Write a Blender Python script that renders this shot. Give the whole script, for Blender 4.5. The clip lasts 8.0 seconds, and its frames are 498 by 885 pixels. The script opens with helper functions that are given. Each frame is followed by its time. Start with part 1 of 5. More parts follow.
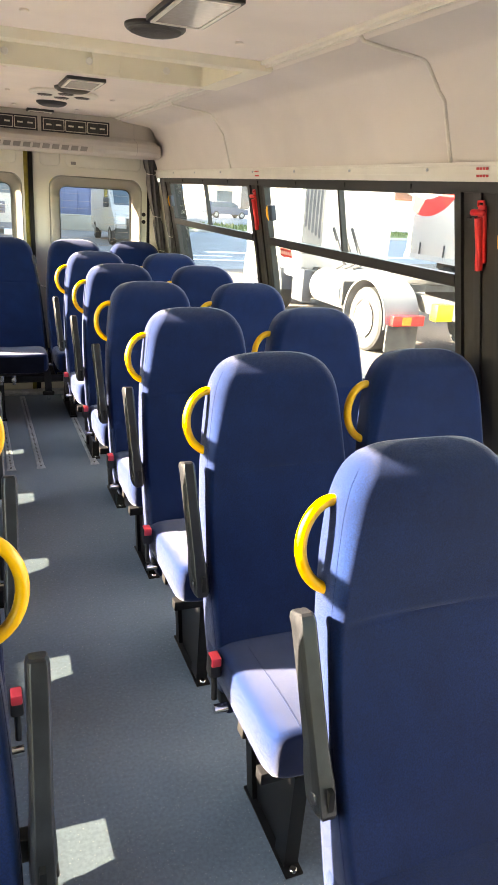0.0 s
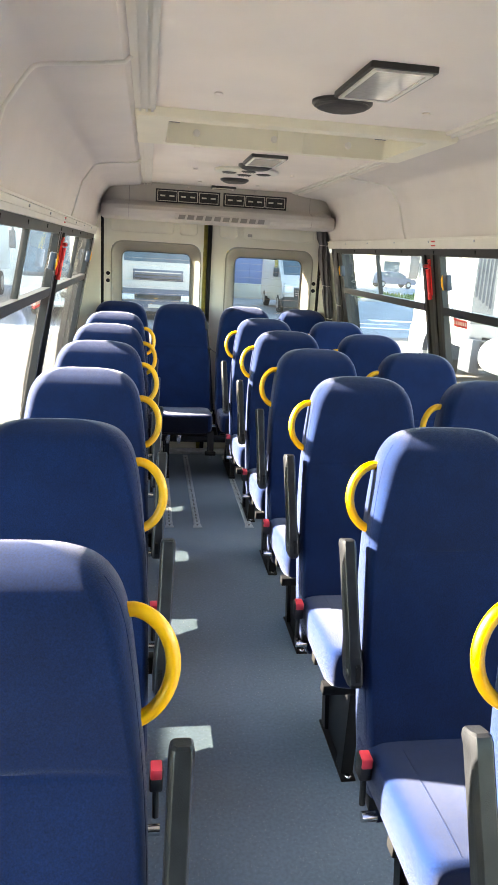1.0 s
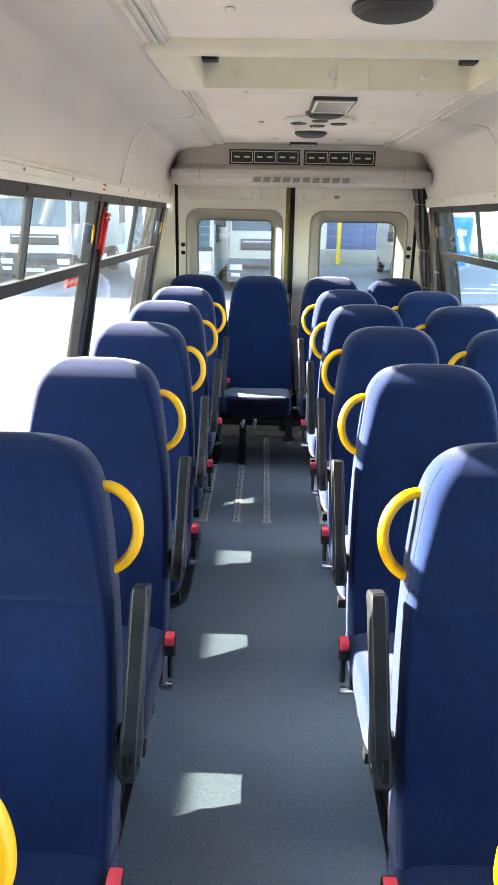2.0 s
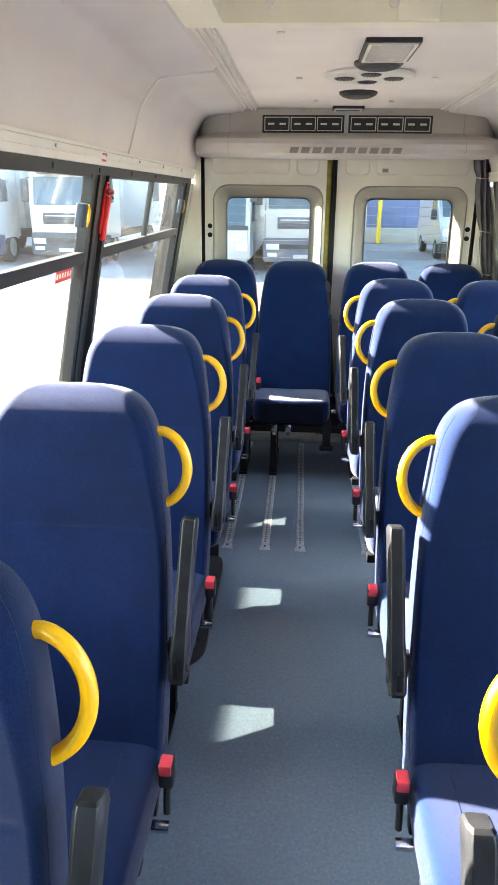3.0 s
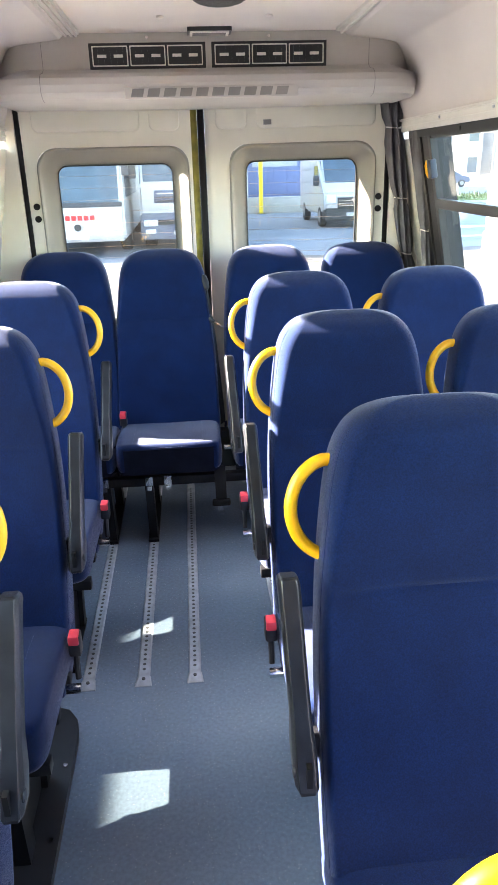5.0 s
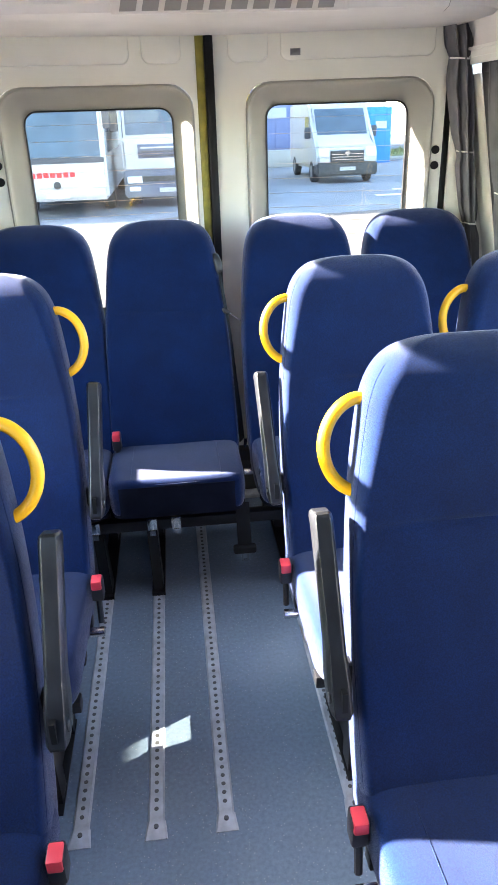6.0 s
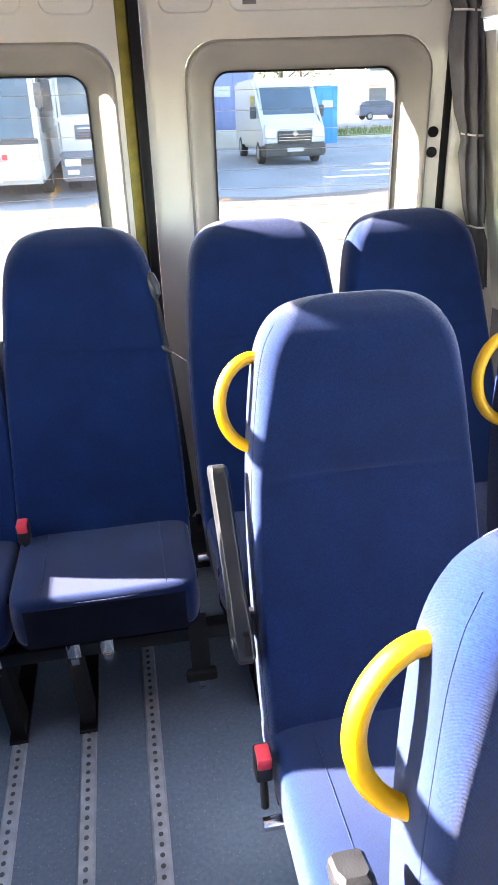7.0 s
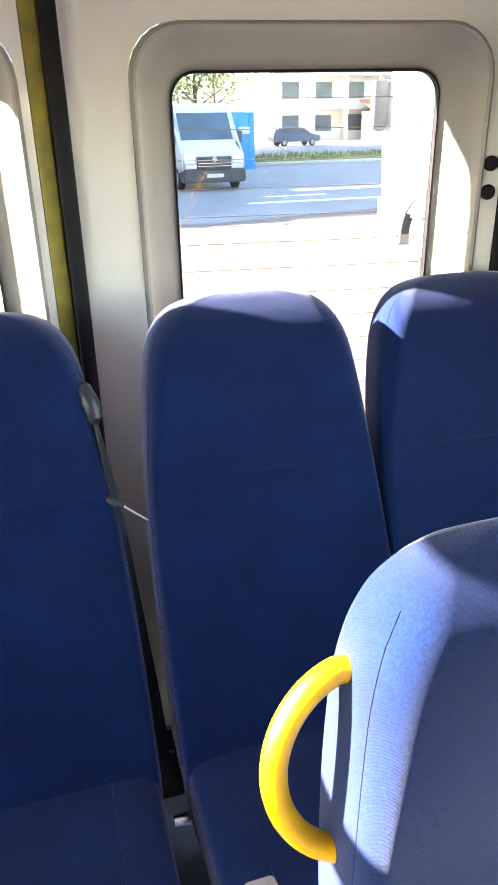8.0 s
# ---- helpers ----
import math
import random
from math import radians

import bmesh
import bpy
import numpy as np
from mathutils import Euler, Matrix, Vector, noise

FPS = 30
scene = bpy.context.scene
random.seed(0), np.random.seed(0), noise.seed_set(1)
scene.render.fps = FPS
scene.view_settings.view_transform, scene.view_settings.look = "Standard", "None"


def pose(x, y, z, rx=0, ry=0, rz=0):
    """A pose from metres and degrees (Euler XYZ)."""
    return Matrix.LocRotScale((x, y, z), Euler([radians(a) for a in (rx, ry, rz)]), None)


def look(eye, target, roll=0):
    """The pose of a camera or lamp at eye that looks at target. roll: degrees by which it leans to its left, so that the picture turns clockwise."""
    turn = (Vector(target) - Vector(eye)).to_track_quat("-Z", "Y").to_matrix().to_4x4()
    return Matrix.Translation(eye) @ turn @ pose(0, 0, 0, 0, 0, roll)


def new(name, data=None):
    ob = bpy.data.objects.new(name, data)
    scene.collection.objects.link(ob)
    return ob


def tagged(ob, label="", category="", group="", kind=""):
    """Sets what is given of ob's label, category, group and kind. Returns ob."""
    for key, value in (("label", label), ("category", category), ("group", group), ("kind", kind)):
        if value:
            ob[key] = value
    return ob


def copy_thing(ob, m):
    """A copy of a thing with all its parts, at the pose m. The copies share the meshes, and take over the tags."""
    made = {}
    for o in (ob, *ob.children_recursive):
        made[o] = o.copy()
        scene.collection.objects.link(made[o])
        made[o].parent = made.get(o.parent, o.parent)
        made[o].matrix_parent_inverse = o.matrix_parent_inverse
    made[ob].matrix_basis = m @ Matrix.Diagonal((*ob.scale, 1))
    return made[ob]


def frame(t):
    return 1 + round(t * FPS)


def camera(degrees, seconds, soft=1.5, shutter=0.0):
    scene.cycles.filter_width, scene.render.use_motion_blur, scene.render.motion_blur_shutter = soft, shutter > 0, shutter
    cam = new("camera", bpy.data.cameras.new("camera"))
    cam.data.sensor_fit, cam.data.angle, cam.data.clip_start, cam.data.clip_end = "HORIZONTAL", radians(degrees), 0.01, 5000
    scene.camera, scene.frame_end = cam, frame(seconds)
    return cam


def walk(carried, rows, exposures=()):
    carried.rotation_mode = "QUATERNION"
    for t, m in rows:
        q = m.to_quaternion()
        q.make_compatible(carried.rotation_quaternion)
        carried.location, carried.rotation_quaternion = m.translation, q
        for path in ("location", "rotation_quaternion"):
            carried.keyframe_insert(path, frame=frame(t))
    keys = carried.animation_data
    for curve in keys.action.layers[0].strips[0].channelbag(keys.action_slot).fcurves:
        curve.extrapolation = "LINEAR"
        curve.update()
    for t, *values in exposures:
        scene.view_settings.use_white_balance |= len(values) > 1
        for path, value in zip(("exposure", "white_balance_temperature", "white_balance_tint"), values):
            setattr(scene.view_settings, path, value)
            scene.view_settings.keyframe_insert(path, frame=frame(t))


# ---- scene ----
cam = camera(39.2, 8.0)
PATH = [
    (0, (-0.282, -0.918, 1.651), (0.431, 0.827, 0.982), 3.7),
    (0.5, (-0.266, -0.897, 1.651), (0.221, 0.967, 1.117), 3.6),
    (1, (-0.286, -0.83, 1.646), (0.009, 1.079, 1.127), 3.4),
    (1.5, (-0.207, -0.668, 1.622), (-0.08, 1.246, 1.055), 2.6),
    (2, (0.003, -0.42, 1.641), (-0.03, 1.483, 1.028), 1.0),
    (2.2, (0.051, -0.349, 1.642), (-0.026, 1.55, 1.018), 0.6),
    (3.3, (-0.003, 0.331, 1.637), (-0.137, 2.206, 0.956), 0.7),
    (3.5, (0.015, 0.417, 1.652), (-0.093, 2.292, 0.966), 0.6),
    (4, (0.09, 0.665, 1.635), (0.083, 2.542, 0.943), 0.1),
    (4.5, (0.077, 1.004, 1.616), (0.169, 2.875, 0.917), -0.9),
    (4.7, (0.104, 1.113, 1.612), (0.224, 2.979, 0.901), -1.2),
    (5.8, (0.07, 1.923, 1.576), (0.234, 3.738, 0.753), -1.9),
    (6, (0.023, 2.045, 1.579), (0.194, 3.85, 0.735), -1.9),
    (6.5, (0.021, 2.24, 1.54), (0.238, 4.007, 0.629), -2),
    (7, (0.103, 2.727, 1.558), (0.401, 4.493, 0.667), -1.8),
    (7.5, (0.124, 3.145, 1.557), (0.508, 4.913, 0.711), -1.5),
    (8, (0.122, 3.52, 1.535), (0.633, 5.26, 0.696), -1.1),
]
LIGHTING = [(0.0, 4.45, 8500, 10), (0.5, 4.40, 7600, 5), (1.0, 4.40, 7300, 5), (2.2, 4.50, 6900, 5), (3.5, 4.72, 7000, 6), (4.5, 4.88, 6900, 9), (6.0, 4.94, 6500, 10), (6.5, 4.90, 6800, 14), (7.5, 4.86, 6800, 15), (8.0, 4.80, 6900, 15)]
walk(cam, [(t, look(eye, target, roll)) for t, eye, target, roll in PATH], LIGHTING)

# ---- light: a low sun from the left of the bus, a little behind it ----
SUN_TO = Vector((-1.0, 0.265, 0.425)).normalized()
ELEV = math.asin(SUN_TO.z)
world = bpy.data.worlds.new("sky")
scene.world = world
world.use_nodes = True
wn = world.node_tree.nodes
sky = wn.new("ShaderNodeTexSky")
sky.sky_type, sky.sun_disc = "NISHITA", False
sky.sun_elevation, sky.sun_rotation = ELEV, math.atan2(SUN_TO.x, SUN_TO.y)
world.node_tree.links.new(sky.outputs[0], wn["Background"].inputs[0])
wn["Background"].inputs[1].default_value = 0.10
sun = new("sun", bpy.data.lights.new("sun", "SUN"))
sun.data.energy, sun.data.angle, sun.data.color = 5.0, radians(0.53), (1.0, 0.90, 0.83)
sun.matrix_world = look(SUN_TO * 60, (0, 0, 0))

# unseen area lamp, added to lay the row of bright patches along the aisle
BEAM_TO = Vector((1.41, 0.85, 1.0)).normalized()
along = (Vector((0, 1, 0)) - BEAM_TO * BEAM_TO.y).normalized()
across = BEAM_TO.cross(along)
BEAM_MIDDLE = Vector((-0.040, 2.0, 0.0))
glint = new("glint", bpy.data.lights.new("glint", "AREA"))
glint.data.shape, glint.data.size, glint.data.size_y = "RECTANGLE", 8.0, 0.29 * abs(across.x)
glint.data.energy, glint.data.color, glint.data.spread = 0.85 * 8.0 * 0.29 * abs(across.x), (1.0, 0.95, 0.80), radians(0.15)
glint.matrix_world = Matrix.Translation(BEAM_MIDDLE + BEAM_TO * 25) @ Matrix((along, across, BEAM_TO)).transposed().to_4x4()

# ---- materials ----
def mat(name, col, rough=0.6, metal=0.0, vary=0.12, scale=6.0, grain=0.0, grain_scale=300.0, bump=0.0, bump_scale=200.0,
        sheen=0.0, coat=0.0, spec=0.5, col2=None, emit=None, obj_random=0.0):
    """A node material: base colour with coarse and fine variation, bump and gloss."""
    m = bpy.data.materials.new(name)
    m.use_nodes = True
    nt = m.node_tree
    p = nt.nodes["Principled BSDF"]
    p.inputs["Roughness"].default_value = rough
    p.inputs["Metallic"].default_value = metal
    p.inputs["Sheen Weight"].default_value = sheen
    p.inputs["Coat Weight"].default_value = coat
    p.inputs["Specular IOR Level"].default_value = spec
    tc = nt.nodes.new("ShaderNodeTexCoord")

    def noise_tex(sc, detail=4.0):
        n = nt.nodes.new("ShaderNodeTexNoise")
        n.inputs["Scale"].default_value, n.inputs["Detail"].default_value = sc, detail
        nt.links.new(tc.outputs["Object"], n.inputs["Vector"])
        return n.outputs["Fac"]

    def mix(fac, a, b):
        n = nt.nodes.new("ShaderNodeMix")
        n.data_type = "RGBA"
        nt.links.new(fac, n.inputs[0])
        for val, sock in ((a, n.inputs[6]), (b, n.inputs[7])):
            if isinstance(val, tuple):
                sock.default_value = (*val[:3], 1)
            else:
                nt.links.new(val, sock)
        return n.outputs[2]

    dark = tuple(c * (1 - vary) for c in col)
    light = col2 or tuple(min(1, c * (1 + vary)) for c in col)
    ramp = nt.nodes.new("ShaderNodeValToRGB")
    ramp.color_ramp.elements[0].position, ramp.color_ramp.elements[1].position = 0.32, 0.68
    nt.links.new(noise_tex(scale), ramp.inputs[0])
    out = mix(ramp.outputs[0], dark, light)
    if grain:
        n = nt.nodes.new("ShaderNodeTexNoise")
        n.inputs["Scale"].default_value, n.inputs["Detail"].default_value = grain_scale, 2.0
        nt.links.new(tc.outputs["Object"], n.inputs["Vector"])
        mr = nt.nodes.new("ShaderNodeMapRange")
        mr.inputs[1].default_value, mr.inputs[2].default_value = 0.3, 0.7
        mr.inputs[3].default_value, mr.inputs[4].default_value = 1 - grain, 1 + grain
        nt.links.new(n.outputs["Fac"], mr.inputs[0])
        mul = nt.nodes.new("ShaderNodeMix")
        mul.data_type, mul.blend_type = "RGBA", "MULTIPLY"
        mul.inputs[0].default_value = 1
        nt.links.new(out, mul.inputs[6])
        nt.links.new(mr.outputs[0], mul.inputs[7])
        out = mul.outputs[2]
    if obj_random:
        oi = nt.nodes.new("ShaderNodeObjectInfo")
        hs = nt.nodes.new("ShaderNodeHueSaturation")
        mr = nt.nodes.new("ShaderNodeMapRange")
        mr.inputs[3].default_value, mr.inputs[4].default_value = 1 - obj_random, 1 + obj_random
        nt.links.new(oi.outputs["Random"], mr.inputs[0])
        nt.links.new(mr.outputs[0], hs.inputs["Value"])
        nt.links.new(out, hs.inputs["Color"])
        out = hs.outputs[0]
    nt.links.new(out, p.inputs["Base Color"])
    if bump:
        b = nt.nodes.new("ShaderNodeBump")
        b.inputs["Strength"].default_value, b.inputs["Distance"].default_value = bump, 0.002
        nt.links.new(noise_tex(bump_scale, 3.0), b.inputs["Height"])
        nt.links.new(b.outputs[0], p.inputs["Normal"])
    if emit:
        p.inputs["Emission Color"].default_value = (*emit[:3], 1)
        p.inputs["Emission Strength"].default_value = emit[3]
    return m


def fabric_mat(name, col, col2):
    """Ribbed woven seat cloth: a fine twill of threads with a soft sheen."""
    m = mat(name, col, 0.80, vary=0.15, scale=9.0, col2=col2, sheen=0.43, spec=0.08, grain=0.34, grain_scale=330.0)
    nt = m.node_tree
    p = nt.nodes["Principled BSDF"]
    p.inputs["Sheen Roughness"].default_value = 0.42
    p.inputs["Sheen Tint"].default_value = (0.82, 0.85, 1.0, 1)
    tc = nt.nodes.new("ShaderNodeTexCoord")
    mp = nt.nodes.new("ShaderNodeMapping")
    mp.inputs["Rotation"].default_value = (0, radians(38), 0)
    w = nt.nodes.new("ShaderNodeTexWave")
    w.inputs["Scale"].default_value, w.inputs["Distortion"].default_value = 430.0, 2.5
    nt.links.new(tc.outputs["Object"], mp.inputs[0])
    nt.links.new(mp.outputs[0], w.inputs[0])
    b = nt.nodes.new("ShaderNodeBump")
    b.inputs["Strength"].default_value, b.inputs["Distance"].default_value = 0.28, 0.0006
    nt.links.new(w.outputs["Fac"], b.inputs["Height"])
    nt.links.new(b.outputs[0], p.inputs["Normal"])
    return m


def glass_mat(name, tint, gloss=0.02, veil=0.0):
    """Flat glazing: clear, tinted, with mirror reflection that grows at glancing angles."""
    m = bpy.data.materials.new(name)
    m.use_nodes = True
    nt = m.node_tree
    nt.nodes.remove(nt.nodes["Principled BSDF"])
    t = nt.nodes.new("ShaderNodeBsdfTransparent")
    t.inputs[0].default_value = (*tint, 1)
    g = nt.nodes.new("ShaderNodeBsdfGlossy")
    g.inputs["Roughness"].default_value = gloss
    f = nt.nodes.new("ShaderNodeLayerWeight")
    f.inputs[0].default_value = 0.5
    pw = nt.nodes.new("ShaderNodeMath")
    pw.operation, pw.inputs[1].default_value = "POWER", 5.0
    ml = nt.nodes.new("ShaderNodeMath")
    ml.operation, ml.inputs[1].default_value, ml.inputs[2].default_value = "MULTIPLY_ADD", 0.45, 0.025
    nt.links.new(f.outputs["Facing"], pw.inputs[0])
    nt.links.new(pw.outputs[0], ml.inputs[0])
    mx = nt.nodes.new("ShaderNodeMixShader")
    nt.links.new(ml.outputs[0], mx.inputs[0])
    nt.links.new(t.outputs[0], mx.inputs[1])
    nt.links.new(g.outputs[0], mx.inputs[2])
    last = mx.outputs[0]
    if veil:
        # a translucent veil, added to imitate the glare on the glass
        tl = nt.nodes.new("ShaderNodeBsdfTranslucent")
        tl.inputs[0].default_value = (0.85, 0.82, 0.78, 1)
        tc = nt.nodes.new("ShaderNodeTexCoord")
        ns = nt.nodes.new("ShaderNodeTexNoise")
        ns.inputs["Scale"].default_value, ns.inputs["Detail"].default_value = 7.0, 6.0
        nt.links.new(tc.outputs["Object"], ns.inputs["Vector"])
        mr = nt.nodes.new("ShaderNodeMapRange")
        mr.inputs[1].default_value, mr.inputs[2].default_value = 0.3, 0.7
        mr.inputs[3].default_value, mr.inputs[4].default_value = veil * 0.6, veil * 1.4
        nt.links.new(ns.outputs["Fac"], mr.inputs[0])
        m2 = nt.nodes.new("ShaderNodeMixShader")
        nt.links.new(mr.outputs[0], m2.inputs[0])
        nt.links.new(last, m2.inputs[1])
        nt.links.new(tl.outputs[0], m2.inputs[2])
        last = m2.outputs[0]
    nt.links.new(last, nt.nodes["Material Output"].inputs[0])
    return m


def floor_mat():
    """Blue-grey safety vinyl with pale and dark flecks and scuffs."""
    m = mat("vinyl_floor", (0.158, 0.208, 0.268), 0.40, vary=0.10, scale=2.2, bump=0.12, bump_scale=350.0, spec=0.45, grain=0.12, grain_scale=90)
    nt = m.node_tree
    p = nt.nodes["Principled BSDF"]
    base = p.inputs["Base Color"].links[0].from_socket
    tc = nt.nodes.new("ShaderNodeTexCoord")
    v = nt.nodes.new("ShaderNodeTexVoronoi")
    v.inputs["Scale"].default_value = 120.0
    nt.links.new(tc.outputs["Object"], v.inputs["Vector"])
    lt = nt.nodes.new("ShaderNodeMath")
    lt.operation, lt.inputs[1].default_value = "LESS_THAN", 0.17
    nt.links.new(v.outputs["Distance"], lt.inputs[0])
    gt = nt.nodes.new("ShaderNodeSeparateColor")
    nt.links.new(v.outputs["Color"], gt.inputs[0])
    pick = nt.nodes.new("ShaderNodeMath")
    pick.operation, pick.inputs[1].default_value = "GREATER_THAN", 0.62
    nt.links.new(gt.outputs[0], pick.inputs[0])
    both = nt.nodes.new("ShaderNodeMath")
    both.operation = "MULTIPLY"
    nt.links.new(lt.outputs[0], both.inputs[0])
    nt.links.new(pick.outputs[0], both.inputs[1])
    mx = nt.nodes.new("ShaderNodeMix")
    mx.data_type = "RGBA"
    mx.inputs[7].default_value = (0.36, 0.38, 0.40, 1)
    nt.links.new(both.outputs[0], mx.inputs[0])
    nt.links.new(base, mx.inputs[6])
    nt.links.new(mx.outputs[2], p.inputs["Base Color"])
    return m


M_FABRIC = fabric_mat("navy_seat_cloth", (0.0009, 0.0090, 0.045), (0.0012, 0.0118, 0.057))
# near-black cloth that paints the shade on the bench cushions' fronts
M_FRONT_SHADE = mat("front_shade_cloth", (0.006, 0.008, 0.016), 0.95, vary=0.2, scale=20, spec=0.1, bump=0.2, bump_scale=500)
M_FLOOR = floor_mat()
M_YELLOW = mat("yellow_coated_tube", (0.88, 0.43, 0.002), 0.38, vary=0.04, coat=0.3, bump=0.03)
M_BLACKP = mat("black_plastic", (0.022, 0.022, 0.024), 0.42, vary=0.2, bump=0.15, bump_scale=600)
M_ARM = mat("grey_armrest_plastic", (0.0150, 0.0160, 0.0180), 0.32, vary=0.35, scale=22, bump=0.2, bump_scale=500, spec=0.4)
M_STEELB = mat("black_painted_steel", (0.008, 0.008, 0.009), 0.4, vary=0.25, scale=20, spec=0.3)
M_ALU = mat("scuffed_aluminium", (0.50, 0.53, 0.57), 0.42, metal=0.45, vary=0.18, scale=30)
M_CHROME = mat("bright_steel", (0.75, 0.75, 0.74), 0.15, metal=1.0, vary=0.05)
M_RED = mat("red_plastic", (0.62, 0.02, 0.025), 0.4, vary=0.08)
M_PINKRED = mat("red_buckle_button", (0.72, 0.05, 0.07), 0.45, vary=0.05)
M_CEIL = mat("ceiling_fabric", (0.83, 0.765, 0.70), 0.95, vary=0.04, scale=3, bump=0.25, bump_scale=450, grain=0.04, grain_scale=500)
M_COVE = mat("cove_panel_cloth", (0.68, 0.63, 0.585), 0.95, vary=0.05, scale=2.5, bump=0.2, bump_scale=450, grain=0.04, grain_scale=500)
M_CREAM = mat("cream_moulding", (0.80, 0.76, 0.61), 0.45, vary=0.04, scale=5)
M_TRIM = mat("off_white_trim", (0.72, 0.69, 0.62), 0.4, vary=0.04, scale=8)
M_DOOR = mat("cream_painted_door", (0.69, 0.665, 0.555), 0.30, vary=0.06, scale=3, coat=1.0, bump=0.02, bump_scale=40)
# taken darker than the door: the shade in the window recess
M_REVEAL_SHADE = mat("shaded_reveal_paint", (0.27, 0.255, 0.215), 0.55, vary=0.06, scale=5, bump=0.08, bump_scale=300)
M_BADGE = mat("dark_grey_badge", (0.22, 0.21, 0.195), 0.45, vary=0.1)
M_DUCT = mat("grey_duct_plastic", (0.52, 0.49, 0.45), 0.5, vary=0.04, scale=6, bump=0.1, bump_scale=700)
M_FRAME = mat("dark_window_frame", (0.013, 0.0125, 0.0125), 0.45, vary=0.15, scale=20, bump=0.08)
M_PILLAR = mat("dark_pillar_cover", (0.016, 0.0148, 0.0138), 0.6, vary=0.12, scale=10, bump=0.25, bump_scale=400)
M_SIDE = mat("grey_side_panel", (0.20, 0.20, 0.20), 0.8, vary=0.1, scale=6, bump=0.2, bump_scale=300)
M_RUBBER = mat("black_rubber_seal", (0.008, 0.008, 0.008), 0.6, vary=0.2, spec=0.2)
M_YSTRIP = mat("yellow_seal_strip", (0.20, 0.165, 0.015), 0.5, vary=0.2, scale=30)
M_GLASS = glass_mat("side_glass", (0.86, 0.90, 0.90), veil=0.0025)
M_GLASSR = glass_mat("rear_glass", (0.70, 0.72, 0.71), veil=0.0025)
M_LENS = mat("lamp_lens", (0.46, 0.44, 0.42), 0.22, vary=0.08, scale=60, coat=0.4)
M_SPK = mat("speaker_grille", (0.045, 0.043, 0.042), 0.55, vary=0.1, scale=200, bump=0.5, bump_scale=900)
M_CURTAIN = mat("grey_curtain_cloth", (0.12, 0.117, 0.118), 0.85, vary=0.2, scale=12, bump=0.3, bump_scale=120)
M_BELT = mat("grey_webbing", (0.016, 0.016, 0.017), 0.8, vary=0.1, scale=40, bump=0.3, bump_scale=900)


# ---- mesh helpers ----
def box(bm, x0, x1, y0, y1, z0, z1, bevel=0.0, seg=2):
    r = bmesh.ops.create_cube(bm, size=1)
    vs = r["verts"]
    for v in vs:
        v.co = Vector(((x0, x1)[v.co.x > 0], (y0, y1)[v.co.y > 0], (z0, z1)[v.co.z > 0]))
    if bevel:
        es = list({e for v in vs for e in v.link_edges})
        bmesh.ops.bevel(bm, geom=es, offset=bevel, segments=seg, affect="EDGES", profile=0.5, clamp_overlap=True)


def loft(bm, rings, closed=True, caps=True):
    """Skin a row of rings of equal length."""
    rows = [[bm.verts.new(p) for p in ring] for ring in rings]
    n = len(rows[0])
    for a, b in zip(rows, rows[1:]):
        for i in range(n if closed else n - 1):
            j = (i + 1) % n
            bm.faces.new((a[i], a[j], b[j], b[i]))
    if caps and closed:
        bm.faces.new(rows[0][::-1])
        bm.faces.new(rows[-1])
    return rows


def tube(bm, pts, r, n=10, closed=False, flat=1.0):
    """A round bar along points; r may be a list."""
    pts = [Vector(p) for p in pts]
    rings = []
    side = None
    for i, p in enumerate(pts):
        a, b = pts[max(0, i - 1)], pts[min(len(pts) - 1, i + 1)]
        t = (b - a).normalized()
        if side is None:
            side = t.orthogonal().normalized()
        side = (side - t * side.dot(t)).normalized()
        up = t.cross(side)
        rr = r[i] if isinstance(r, (list, tuple)) else r
        rings.append([p + rr * (math.cos(k * math.tau / n) * side + flat * math.sin(k * math.tau / n) * up) for k in range(n)])
    loft(bm, rings)


def disc(bm, c, r, h, n=28, axis="z", bevel=0.0):
    """A short drum with its middle at c."""
    c = Vector(c)
    prof = [(r - bevel, -h / 2), (r, -h / 2 + bevel), (r, h / 2 - bevel), (r - bevel, h / 2)] if bevel else [(r, -h / 2), (r, h / 2)]
    rings = []
    for rr, o in prof:
        ring = []
        for k in range(n):
            u, v = rr * math.cos(k * math.tau / n), rr * math.sin(k * math.tau / n)
            ring.append(c + Vector({"z": (u, v, o), "y": (v, o, u), "x": (o, u, v)}[axis]))
        rings.append(ring)
    loft(bm, rings)


def prism(bm, outline, axis, a, b):
    """An outline pushed from a to b along an axis; its points are the other two coordinates in order."""
    def put(u, v, w):
        return {"x": (w, u, v), "y": (u, w, v), "z": (u, v, w)}[axis]
    loft(bm, [[put(u, v, w) for u, v in outline] for w in (a, b)])


def rrect(x0, x1, z0, z1, r, n=6):
    """A rounded rectangle's outline."""
    pts = []
    for cx, cz, a0 in ((x1 - r, z1 - r, 0), (x0 + r, z1 - r, 90), (x0 + r, z0 + r, 180), (x1 - r, z0 + r, 270)):
        for k in range(n + 1):
            a = radians(a0 + 90 * k / n)
            pts.append((cx + r * math.cos(a), cz + r * math.sin(a)))
    return pts


